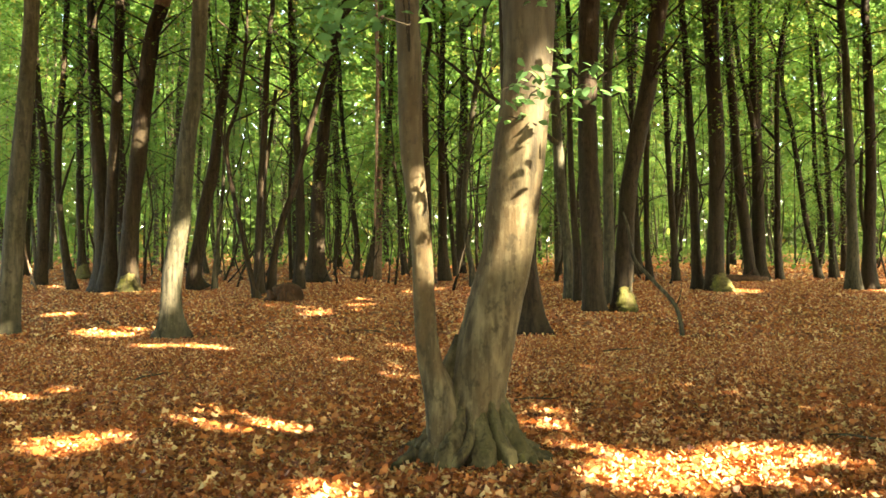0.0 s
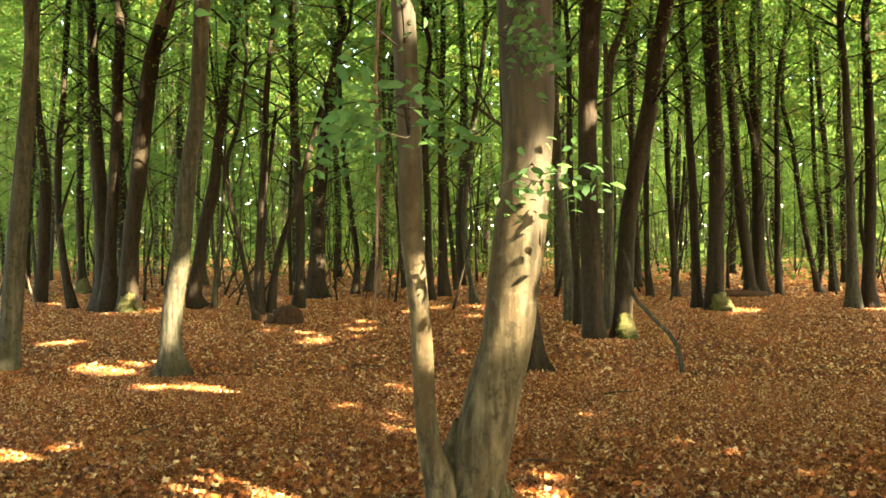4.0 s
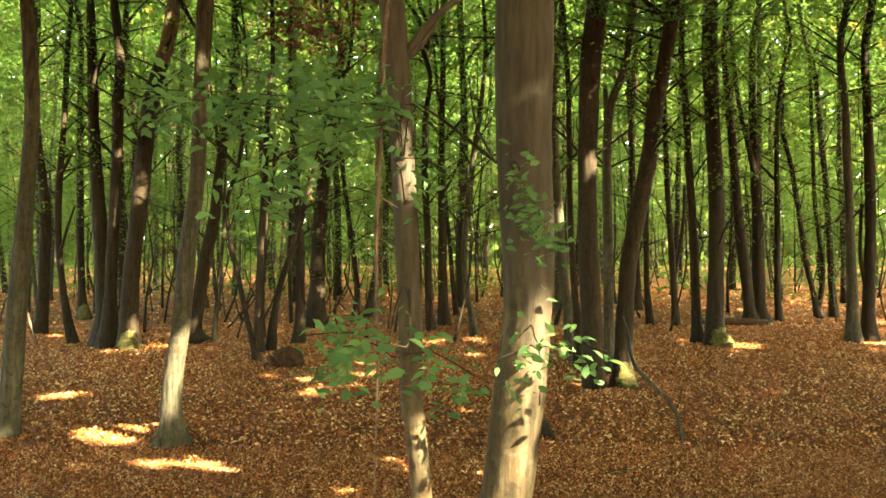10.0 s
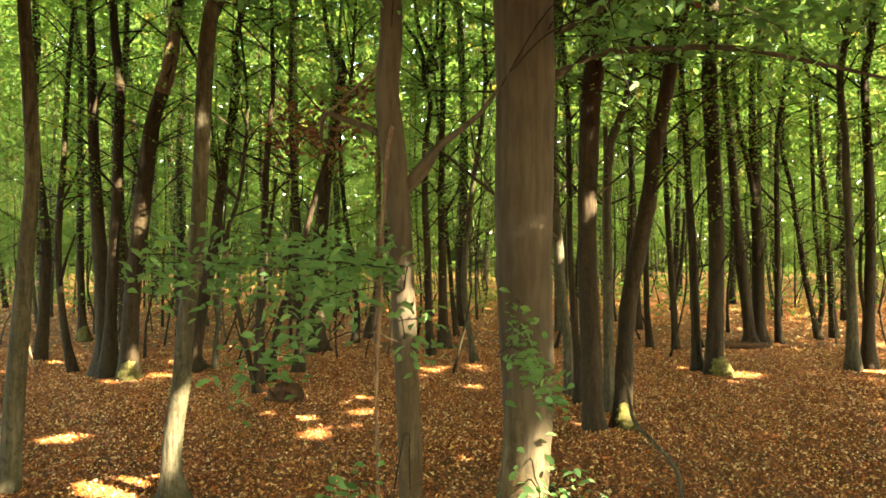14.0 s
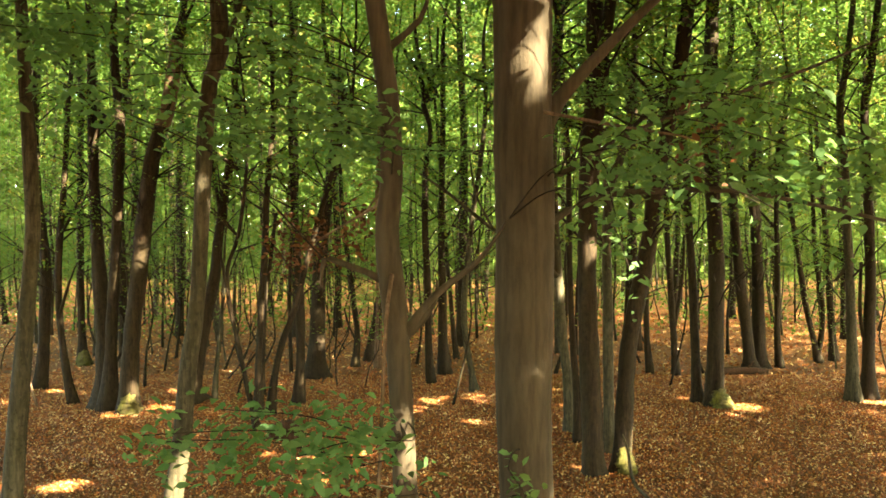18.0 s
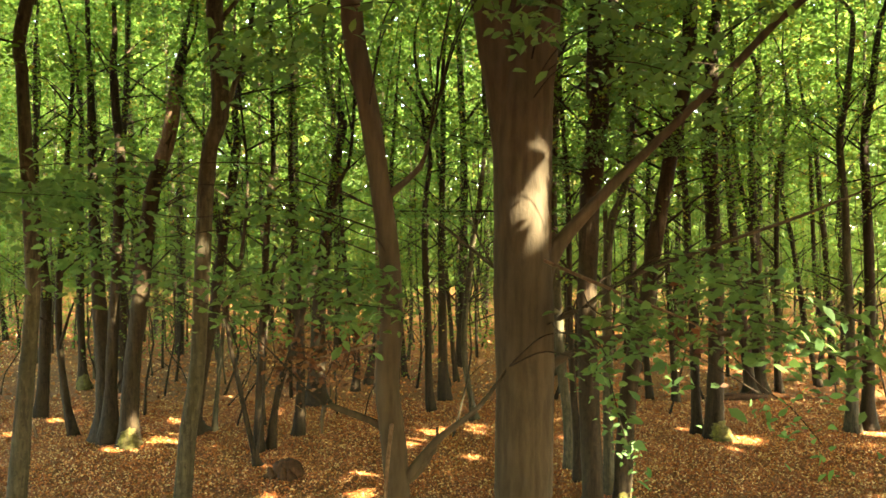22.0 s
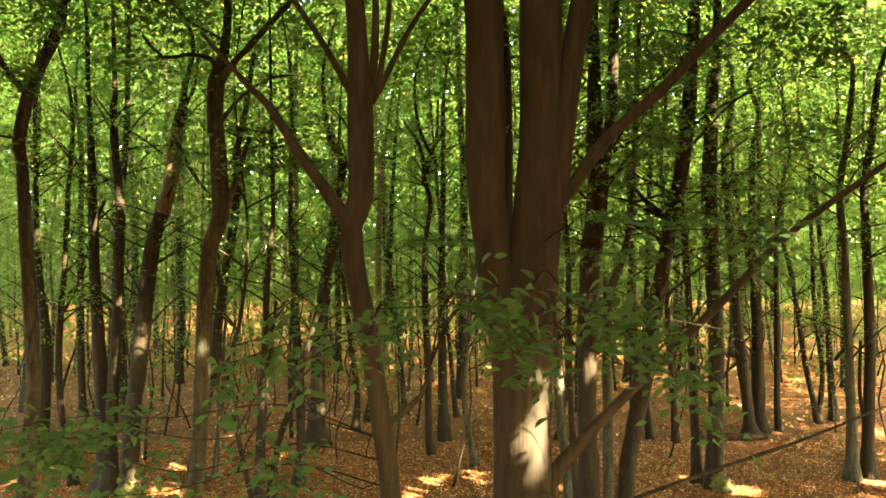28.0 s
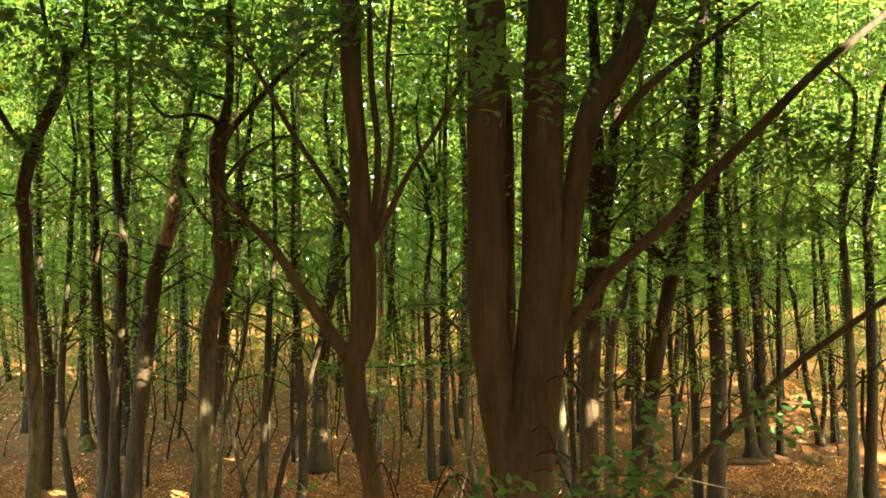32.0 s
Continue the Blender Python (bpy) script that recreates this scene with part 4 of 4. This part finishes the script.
# ---- withered sprays ----
def withered(x, y, z, reach, n):
    rng = np.random.default_rng(int(z * 100))
    base = stem_beech.location if x < 0 else main_beech.location
    a = Vector((x, y, z)) - base
    rt = Vector((-0.35 if x < 0 else 0.4, 0.0, a.z + 0.4))
    twig = hang("dead_branch", tube("dead_branch", [(*rt, 0.014), (*rt.lerp(a, 0.6), 0.01), (*a, 0.006), (*(a + Vector((-reach, 0, -0.12))), 0.003)], BARK["red"], 6, 0.1, 0.1, seed=2),
                stem_beech if x < 0 else main_beech, "bare reddish dead branch")
    c = np.array(a) + rng.normal(0, 1, (n, 3)) * np.array([reach, 0.2, 0.16])
    hang("withered_leaves", leaves("withered_leaves", rng, c, 0.062, 1.2, BROWN_LEAF, 6), twig, "curled brown withered leaves", "stuff")


withered(-1.23, 7.3, 5.3, 0.22, 360)
withered(-0.75, 7.0, 5.5, 0.12, 110)
withered(1.45, 4.5, 5.9, 0.1, 36)
hang("dead_twig", tube("dead_twig", [(-0.42, -0.1, 5.1, 0.016), (-0.44, -0.38, 4.8, 0.015), (-0.47, -0.45, 4.0, 0.014), (-0.5, -0.45, 3.3, 0.013), (-0.49, -0.45, 2.6, 0.011), (-0.51, -0.45, 1.7, 0.006)], BARK["red"], 6, 0.1, 0.15, seed=5),
     stem_beech, "thin reddish dead twig hanging down")


# ---- stump and dead wood ----
def stump(x, y):
    ob = tagged(new("tree_stump"), "low brown rotten stump with crumbling rounded top", "stump")
    ob.location = (x, y, 0)
    rng = np.random.default_rng(8)
    hang("body", tube("body", [(-0.42, 0, 0.0, 0.1), (-0.3, 0, 0.12, 0.2), (-0.1, 0.02, 0.2, 0.28), (0.12, 0.02, 0.2, 0.3), (0.32, 0, 0.14, 0.24), (0.46, 0.02, 0.02, 0.1)], ROTTEN, 16, 0.06, 0.22, seed=4), ob)
    for dx, dy, dz in ((-0.3, -0.08, 0.3), (-0.12, 0.0, 0.44), (0.08, -0.06, 0.47), (0.24, 0.03, 0.4), (0.4, -0.05, 0.26), (-0.02, -0.2, 0.34), (0.22, -0.2, 0.28)):
        lean = rng.normal(0, 0.04)
        hang("splinter", tube("splinter", [(dx, dy, 0.0, 0.14), (dx + lean, dy, dz * 0.6, 0.11), (dx + 2 * lean, dy, dz, 0.05)], ROTTEN, 9, 0.05, 0.3, seed=int(dx * 50) + 30), ob, "torn rotten wood")
    for k in range(6):
        a = rng.uniform(2.6, 6.6)
        hang("root", tube("root", [(0.25 * math.cos(a), 0.12 * math.sin(a), 0.14, 0.06), (0.5 * math.cos(a), 0.3 * math.sin(a), 0.06, 0.04), (0.7 * math.cos(a), 0.42 * math.sin(a), -0.03, 0.015)], ROTTEN, 8, 0.06, 0.15, seed=k), ob)


stump(-4.28, 21.6)
stick = tagged(new("dead_sapling", None), "thin crooked dead sapling leaning over fallen leaves", "dead sapling")
stick.location = (4.0, 13.3, 0)
hang("stem", tube("stem", [(0, 0, -0.05, 0.045), (-0.06, 0, 0.35, 0.04), (-0.18, 0.02, 0.62, 0.036), (-0.55, 0.05, 1.02, 0.033), (-0.8, 0.08, 1.32, 0.03), (-0.9, 0.1, 1.85, 0.024), (-0.98, 0.12, 2.1, 0.012)], BARK["smooth"], 8, 0.08, 0.08, seed=2), stick)
hang("twig", tube("twig", [(-0.12, 0.02, 0.52, 0.015), (-0.05, 0, 0.7, 0.01), (-0.03, 0, 0.95, 0.005)], BARK["smooth"], 6, 0.08, 0.08, seed=3), stick)


def fallen_branch(x, y, turn, length):
    ob = tagged(new("fallen_branch"), "thin dry branch lying on fallen leaves", "branch", "fallen branches")
    ob.matrix_world = pose(x, y, float(height(x, y)) + 0.045, 0, 0, turn)
    h = length / 2
    hang("stem", tube("stem", [(-h, 0, 0, 0.012), (-h * 0.3, 0.03, 0.012, 0.01), (h * 0.3, -0.02, 0.01, 0.008), (h, 0.05, 0.0, 0.004)], BARK["smooth"], 6, 0.08, 0.1, seed=1), ob)
    hang("twig", tube("twig", [(h * 0.1, 0, 0.01, 0.006), (h * 0.4, 0.1, 0.02, 0.005), (h * 0.6, 0.2, 0.0, 0.003)], BARK["smooth"], 5, 0.08, 0.1, seed=2), ob)


log = tagged(new("fallen_log"), "dark reddish rotten log lying behind a forest tree", "log")
log.matrix_world = pose(12.2, 32.3, 0.1, 0, 0, 6)
hang("stem", tube("stem", [(-1.1, 0, 0.02, 0.13), (-0.4, 0.05, 0.03, 0.15), (0.4, 0, 0.0, 0.14), (1.0, 0.08, -0.02, 0.1)], ROTTEN, 12, 0.12, 0.15, seed=6), log)
hang("snag", tube("snag", [(0.1, 0, 0.1, 0.05), (0.25, -0.1, 0.3, 0.035), (0.3, -0.15, 0.42, 0.015)], ROTTEN, 8, 0.08, 0.1, seed=7), log)
for x, y, turn, length in ((0.95, 7.9, 10, 0.5), (3.3, 6.4, 150, 0.45), (-3.4, 9.3, 70, 0.6), (2.6, 11.5, 25, 0.7), (-6.5, 15.5, 120, 0.8), (6.2, 16, 60, 0.7), (-1.4, 14.2, 165, 0.6)):
    fallen_branch(x, y, turn, length)


# ---- the forest beyond ----
def far_tree(k, tall, radius, low, crown_r, hubs_n, each, size, lean):
    rng = np.random.default_rng(500 + k)
    tree = tagged(new("forest_tree"), "slim dark forest tree with green foliage", "tree", "far forest trees")
    tree.location = (0, 400 + 20 * k, 0)
    z = np.linspace(0, tall, 7)
    wob = np.cumsum(rng.normal(0, 0.22, 7)) * (z > 0)
    pts = [(wob[i] + lean * z[i], 0.4 * wob[6 - i] * (z[i] > 0), z[i] - 0.05 * (i == 0), max(0.015, radius * (1 - 0.85 * z[i] / tall))) for i in range(7)]
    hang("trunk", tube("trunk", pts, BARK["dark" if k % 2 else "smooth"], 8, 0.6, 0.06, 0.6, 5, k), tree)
    line = smooth_line(pts, 0.5)
    for j in range(7):
        p = line[int(len(line) * rng.uniform(0.2, 0.8))]
        a, up = rng.uniform(0, 6.28), rng.uniform(0.5, 1.2)
        r = crown_r * rng.uniform(0.5, 0.9)
        q = [(p[0], p[1], p[2], p[3] * 0.5), (p[0] + r * 0.4 * math.cos(a), p[1] + r * 0.4 * math.sin(a), p[2] + up * r * 0.5, p[3] * 0.35),
             (p[0] + r * math.cos(a + 0.2), p[1] + r * math.sin(a + 0.2), p[2] + up * r * 0.9, 0.012)]
        hang("limb", tube("limb", q, BARK["dark" if k % 2 else "smooth"], 5, 0.5, 0.05, seed=j), tree)
    hubs = crown_hubs(rng, hubs_n, crown_r, low, tall + 0.5)
    hubs[:, 0] += np.interp(hubs[:, 2], line[:, 2], line[:, 0])
    hang("crown", leaves("crown", rng, tufts(rng, hubs, each, 0.8), size, 0.42, FAR_LEAF), tree, "loose crown of light green leaves", "stuff")
    return tree


TALL = ((24, 0.16, 5, 2.9, 0.02), (27, 0.2, 7, 3.3, -0.03), (22, 0.12, 4, 2.7, 0.04), (25, 0.22, 6, 3.3, -0.01), (21, 0.1, 4, 2.6, -0.04), (28, 0.24, 8, 3.5, 0.0))
YOUNG = ((7, 0.05, 1.6, 2.0, 0.08), (9, 0.06, 2.0, 2.2, -0.07), (6, 0.04, 1.2, 1.9, 0.0), (10, 0.07, 2.5, 2.3, 0.04))
tall_near = [far_tree(k, t, r, lo, c, 92, 36, 0.175, ln) for k, (t, r, lo, c, ln) in enumerate(TALL)]
tall_far = [far_tree(20 + k, t, r, lo, c, 66, 30, 0.28, ln) for k, (t, r, lo, c, ln) in enumerate(TALL)]
young_near = [far_tree(10 + k, t, r, lo, c, 60, 32, 0.135, ln) for k, (t, r, lo, c, ln) in enumerate(YOUNG)]
young_far = [far_tree(30 + k, t, r, lo, c, 44, 26, 0.22, ln) for k, (t, r, lo, c, ln) in enumerate(YOUNG)]
poles = [far_tree(41 + 2 * k, t, r, lo, 1.3, 16, 22, 0.14, ln) for k, (t, r, lo, ln) in enumerate(((11, 0.055, 5, 0.06), (9, 0.04, 4, -0.09), (13, 0.075, 7, 0.02), (10, 0.05, 5, 0.12)))]
rng = np.random.default_rng(42)
places = [(gx_, gy_) for _, _, gx_, gy_, _ in grown]


def free(x, y, gap):
    return all((x - a) ** 2 + (y - b) ** 2 > gap * gap for a, b in places)


def scatter(kinds, count, near, far, gap, spread):
    made = 0
    for _ in range(count * 40):
        if made >= count:
            return
        y = math.sqrt(rng.uniform(near * near, far * far))
        x = rng.uniform(-1, 1) * (spread * y + 4)
        if free(x, y, gap):
            kind = kinds[int(rng.integers(len(kinds)))]
            s = rng.uniform(0.85, 1.15)
            ob = copy_thing(kind, pose(x, y, 0, 0, 0, rng.uniform(0, 360)) @ Matrix.Scale(s, 4))
            places.append((x, y))
            made += 1


scatter(tall_near, 45, 33, 56, 2.2, 0.62)
scatter(young_near, 50, 30, 56, 1.5, 0.62)
scatter(poles, 110, 26, 62, 0.9, 0.58)
thicket = [far_tree(61 + 2 * k, t, r, lo, 0.9, 7, 18, 0.12, ln) for k, (t, r, lo, ln) in enumerate(((5.5, 0.035, 2.6, 0.1), (6.5, 0.045, 3.2, -0.08), (4.5, 0.03, 2.2, 0.03)))]
made = 0
while made < 42:
    x, y = rng.uniform(-21, -1.5), rng.uniform(27, 50)
    if free(x, y, 0.7):
        copy_thing(thicket[made % 3], pose(x, y, 0, 0, 0, rng.uniform(0, 360)) @ Matrix.Scale(rng.uniform(0.8, 1.2), 4))
        places.append((x, y))
        made += 1
hubs = np.stack((rng.uniform(-55, 60, 1300), rng.uniform(44, 104, 1300), rng.uniform(0.15, 1.3, 1300)), 1)
c = tufts(rng, hubs, 22, 0.9, 0.4)
c = c[c[:, 2] > 0.04]
tagged(new("undergrowth", leaves("undergrowth", rng, c, 0.26, 0.9, FAR_LEAF)), "low yellow-green undergrowth between far trunks", "undergrowth", kind="stuff")
for k, ob in enumerate(tall_near + young_near + poles + thicket):
    ob.location = (-24 + 3.9 * k, 57.5 + 3 * (k % 3), 0)


def joined(name, kinds, spots):
    """Far trees as one mesh: each spot is a place, a turn and a size for one of the kinds."""
    verts, sizes, index, mats, count = [], [], [], [], 0
    slots = [BARK["dark"], BARK["smooth"], FAR_LEAF]
    for n, (x, y, turn, s) in enumerate(spots):
        kind = kinds[n % len(kinds)]
        c, w = math.cos(turn) * s, math.sin(turn) * s
        for part in kind.children:
            me = part.data
            co = np.empty(len(me.vertices) * 3, dtype=np.float32)
            me.vertices.foreach_get("co", co)
            co = co.reshape(-1, 3)
            li = np.empty(len(me.loops), dtype=np.int32)
            me.loops.foreach_get("vertex_index", li)
            lt = np.empty(len(me.polygons), dtype=np.int32)
            me.polygons.foreach_get("loop_total", lt)
            verts.append(np.stack((c * co[:, 0] - w * co[:, 1] + x, w * co[:, 0] + c * co[:, 1] + y, s * co[:, 2]), 1))
            sizes.append(lt)
            index.append(li + count)
            mats.append(np.full(len(lt), slots.index(me.materials[0]), dtype=np.int32))
            count += len(co)
    me = mesh_from(name, np.concatenate(verts), np.concatenate(sizes), np.concatenate(index), slots[0])
    me.materials.append(slots[1])
    me.materials.append(slots[2])
    me.polygons.foreach_set("material_index", np.concatenate(mats))
    for kind in kinds:
        for part in list(kind.children) + [kind]:
            bpy.data.objects.remove(part)
    return tagged(new(name, me), "far forest trees with slim trunks and light green leaves", "woods", kind="stuff")


def far_spots(count, near, far, gap):
    out = []
    for _ in range(count * 40):
        y = math.sqrt(rng.uniform(near * near, far * far))
        x = rng.uniform(-1, 1) * (0.62 * y + 4)
        if len(out) < count and free(x, y, gap):
            places.append((x, y))
            out.append((x, y, rng.uniform(0, 6.28), rng.uniform(0.85, 1.15)))
    return out


# unseen trees added beside the view, to shade the far ground
side = [(0.57 * y + rng.uniform(2, 24), y, rng.uniform(0, 6.28), 1.0) for y in rng.uniform(26, 80, 40)]
side += [(-0.57 * y - rng.uniform(2, 26), y, rng.uniform(0, 6.28), 1.0) for y in rng.uniform(24, 95, 42)]
joined("far_trees", tall_far, far_spots(82, 56, 106, 2.2) + side)
joined("far_young_trees", young_far, far_spots(70, 56, 106, 1.5))

# A dense edge of far woods closes the view
c = np.stack((rng.uniform(-110, 110, 95000), rng.uniform(108, 140, 95000), 50 * rng.uniform(0, 1, 95000)), 1)
woods = tagged(new("far_woods", leaves("far_woods", rng, c, 1.9, 1.2, FAR_LEAF)), "dense far woods of bright green foliage", "woods", kind="stuff")

# A high leaf roof added out of view, to shade the woods from the sun
c = np.stack((rng.uniform(-80, 125, 260000), rng.uniform(-14, 145, 260000), rng.uniform(29, 36, 260000)), 1)
c = c[(c[:, 1] > 14) | (c[:, 0] > 10)]
c[:, 2] += 0.8 * np.maximum(0, c[:, 1] - 70)
# thinner and denser parts set how much sun gets through
thin = (c[:, 0] > 34) & (c[:, 0] < 62) & (c[:, 1] > 18) & (c[:, 1] < 50) & (rng.uniform(0, 1, len(c)) < 0.2)
dense = np.stack((rng.uniform(8, 26, 3000), rng.uniform(8, 25, 3000), rng.uniform(29, 36, 3000)), 1)
c = carve(rng, np.concatenate((c[~thin], dense)), 0.72)
tagged(new("leaf_roof", leaves("leaf_roof", rng, c, 0.72, 0.5, FAR_LEAF)), "high roof of green leaves added out of view for shade", "woods", kind="stuff")


# ---- unseen trees added round and behind the camera, whose crowns shade the ground ----
def clear_view(p):
    """Keeps the camera's view and path free of the added shading leaves."""
    x, y, z = p.T
    return p[~((y > 0.2) & (np.abs(x) < 0.6 * y + 0.5) & (z < 9.8 + 0.34 * y)) & ~(np.hypot(x, y) < 1.2)]



def shade_tree(x, y, k):
    r2 = np.random.default_rng(900 + k)
    tree = tagged(new("beech_tree"), "unseen tall beech added for the shade of its crown", "tree", "forest trees")
    tree.location = (x, y, 0)
    top = 17 + 3 * r2.random()
    hang("trunk", tube("trunk", [(0, 0, -0.05, 0.2), (0.1, 0, 4, 0.17), (r2.normal(0, 0.3), 0.1, 9, 0.14), (r2.normal(0, 0.5), 0.1, top, 0.03)], BARK["smooth"], 10, 0.6, 0.05, 0.6, 5, k), tree)
    hubs = crown_hubs(r2, 330 if -14 < x < 21 and -16 < y < 3 else 250 if 1 < x < 21 and y < 8 else 130 if 8 < x < 34 and 0 < y < 24 else 170 if x < 1 and y < 14 else 110, 4.2, 7.5, (18.5 if y < 1 else 18.5 + 0.25 * y) + (5 if x > 11 else 0))
    p = clear_view(carve(r2, tufts(r2, hubs, 20, 0.9) + np.array([x, y, 0]), 0.5)) - np.array([x, y, 0])
    hang("crown", leaves("crown", r2, p, 0.5, 0.6, LEAF), tree, "dense crown of green leaves, added for shade", "stuff")


for k, (x, y) in enumerate(((7.4, 8.8), (10, 13.4), (6.4, 6.4), (13.4, 18.8))):
    shade_tree(x, y, 300 + k)
k = 0
rng = np.random.default_rng(13)
for gx_ in np.arange(-24, 40, 5.4):
    for gy_ in np.arange(-24, 30, 5.4):
        x, y = gx_ + rng.uniform(-2, 2), gy_ + rng.uniform(-2, 2)
        if (y > 1 and abs(x) < 0.57 * y + 1.6) or math.hypot(x, y) < 4.5:
            continue
        for (px, py, pz), pr in GAPS[:13]:
            along = (x - px) * math.sin(SUN_ROT) + (y - py) * math.cos(SUN_ROT)
            off = (x - px) * math.cos(SUN_ROT) - (y - py) * math.sin(SUN_ROT)
            if along > 0 and abs(off) < pr + 0.3:
                x, y = x + math.cos(SUN_ROT) * 1.1, y - math.sin(SUN_ROT) * 1.1
        shade_tree(x, y, k)
        k += 1


# ---- fallen leaves ----
def litter(name, near, far, count, size, shape):
    y = np.sqrt(rng.uniform(near * near, far * far, count))
    x = rng.uniform(-1, 1, count) * (0.6 * y + 0.8)
    z = height(x, y) + 0.012 + 0.03 * rng.uniform(0, 1, count) ** 2
    return tagged(new(name, leaves(name, rng, np.stack((x, y, z), 1), size, 0.8, LITTER, shape)), "orange-brown fallen beech leaves covering the ground", "fallen leaves", kind="stuff")


litter("leaf_litter", 4.0, 13, 190000, 0.042, 5)
litter("leaf_litter", 4.0, 9, 22000, 0.085, 7)
a, r = rng.uniform(0, 2 * np.pi, 34000), 22 * np.sqrt(rng.uniform(0, 1, 34000))
x, y = np.cos(a) * r, np.sin(a) * r + 4
out = (np.abs(x) > 0.6 * y + 0.8) | (y < 4)
x, y = x[out], y[out]
tagged(new("leaf_litter", leaves("leaf_litter", rng, np.stack((x, y, height(x, y) + 0.03), 1), 0.13, 0.75, LITTER, 5)),
       "brown fallen leaves under the surrounding trees", "fallen leaves", kind="stuff")
litter("leaf_litter", 13, 32, 160000, 0.075, 5)
litter("leaf_litter", 32, 60, 28000, 0.16, 5)

# Single larger leaves lying loose on top, nearest to the camera's place
blades = [leaves("leaf", rng, np.zeros((1, 3)), 0.1, 0.0, LITTER, shape) for shape in (6, 7, 5, 6, 7)]
for n in range(300):
    y = 5.0 + 2.6 * rng.random() ** 1.3
    x = rng.uniform(-0.54, 0.54) * y
    if (x - 0.22) ** 2 + (y - 5.83) ** 2 < 0.55:
        continue
    leaf = new("leaf", blades[n % 5])
    leaf.parent = ground
    leaf.matrix_basis = pose(x, y, float(height(x, y)) + 0.045, rng.normal(0, 22), rng.normal(0, 22), rng.uniform(0, 360)) @ Matrix.Scale(rng.uniform(0.7, 1.15), 4)
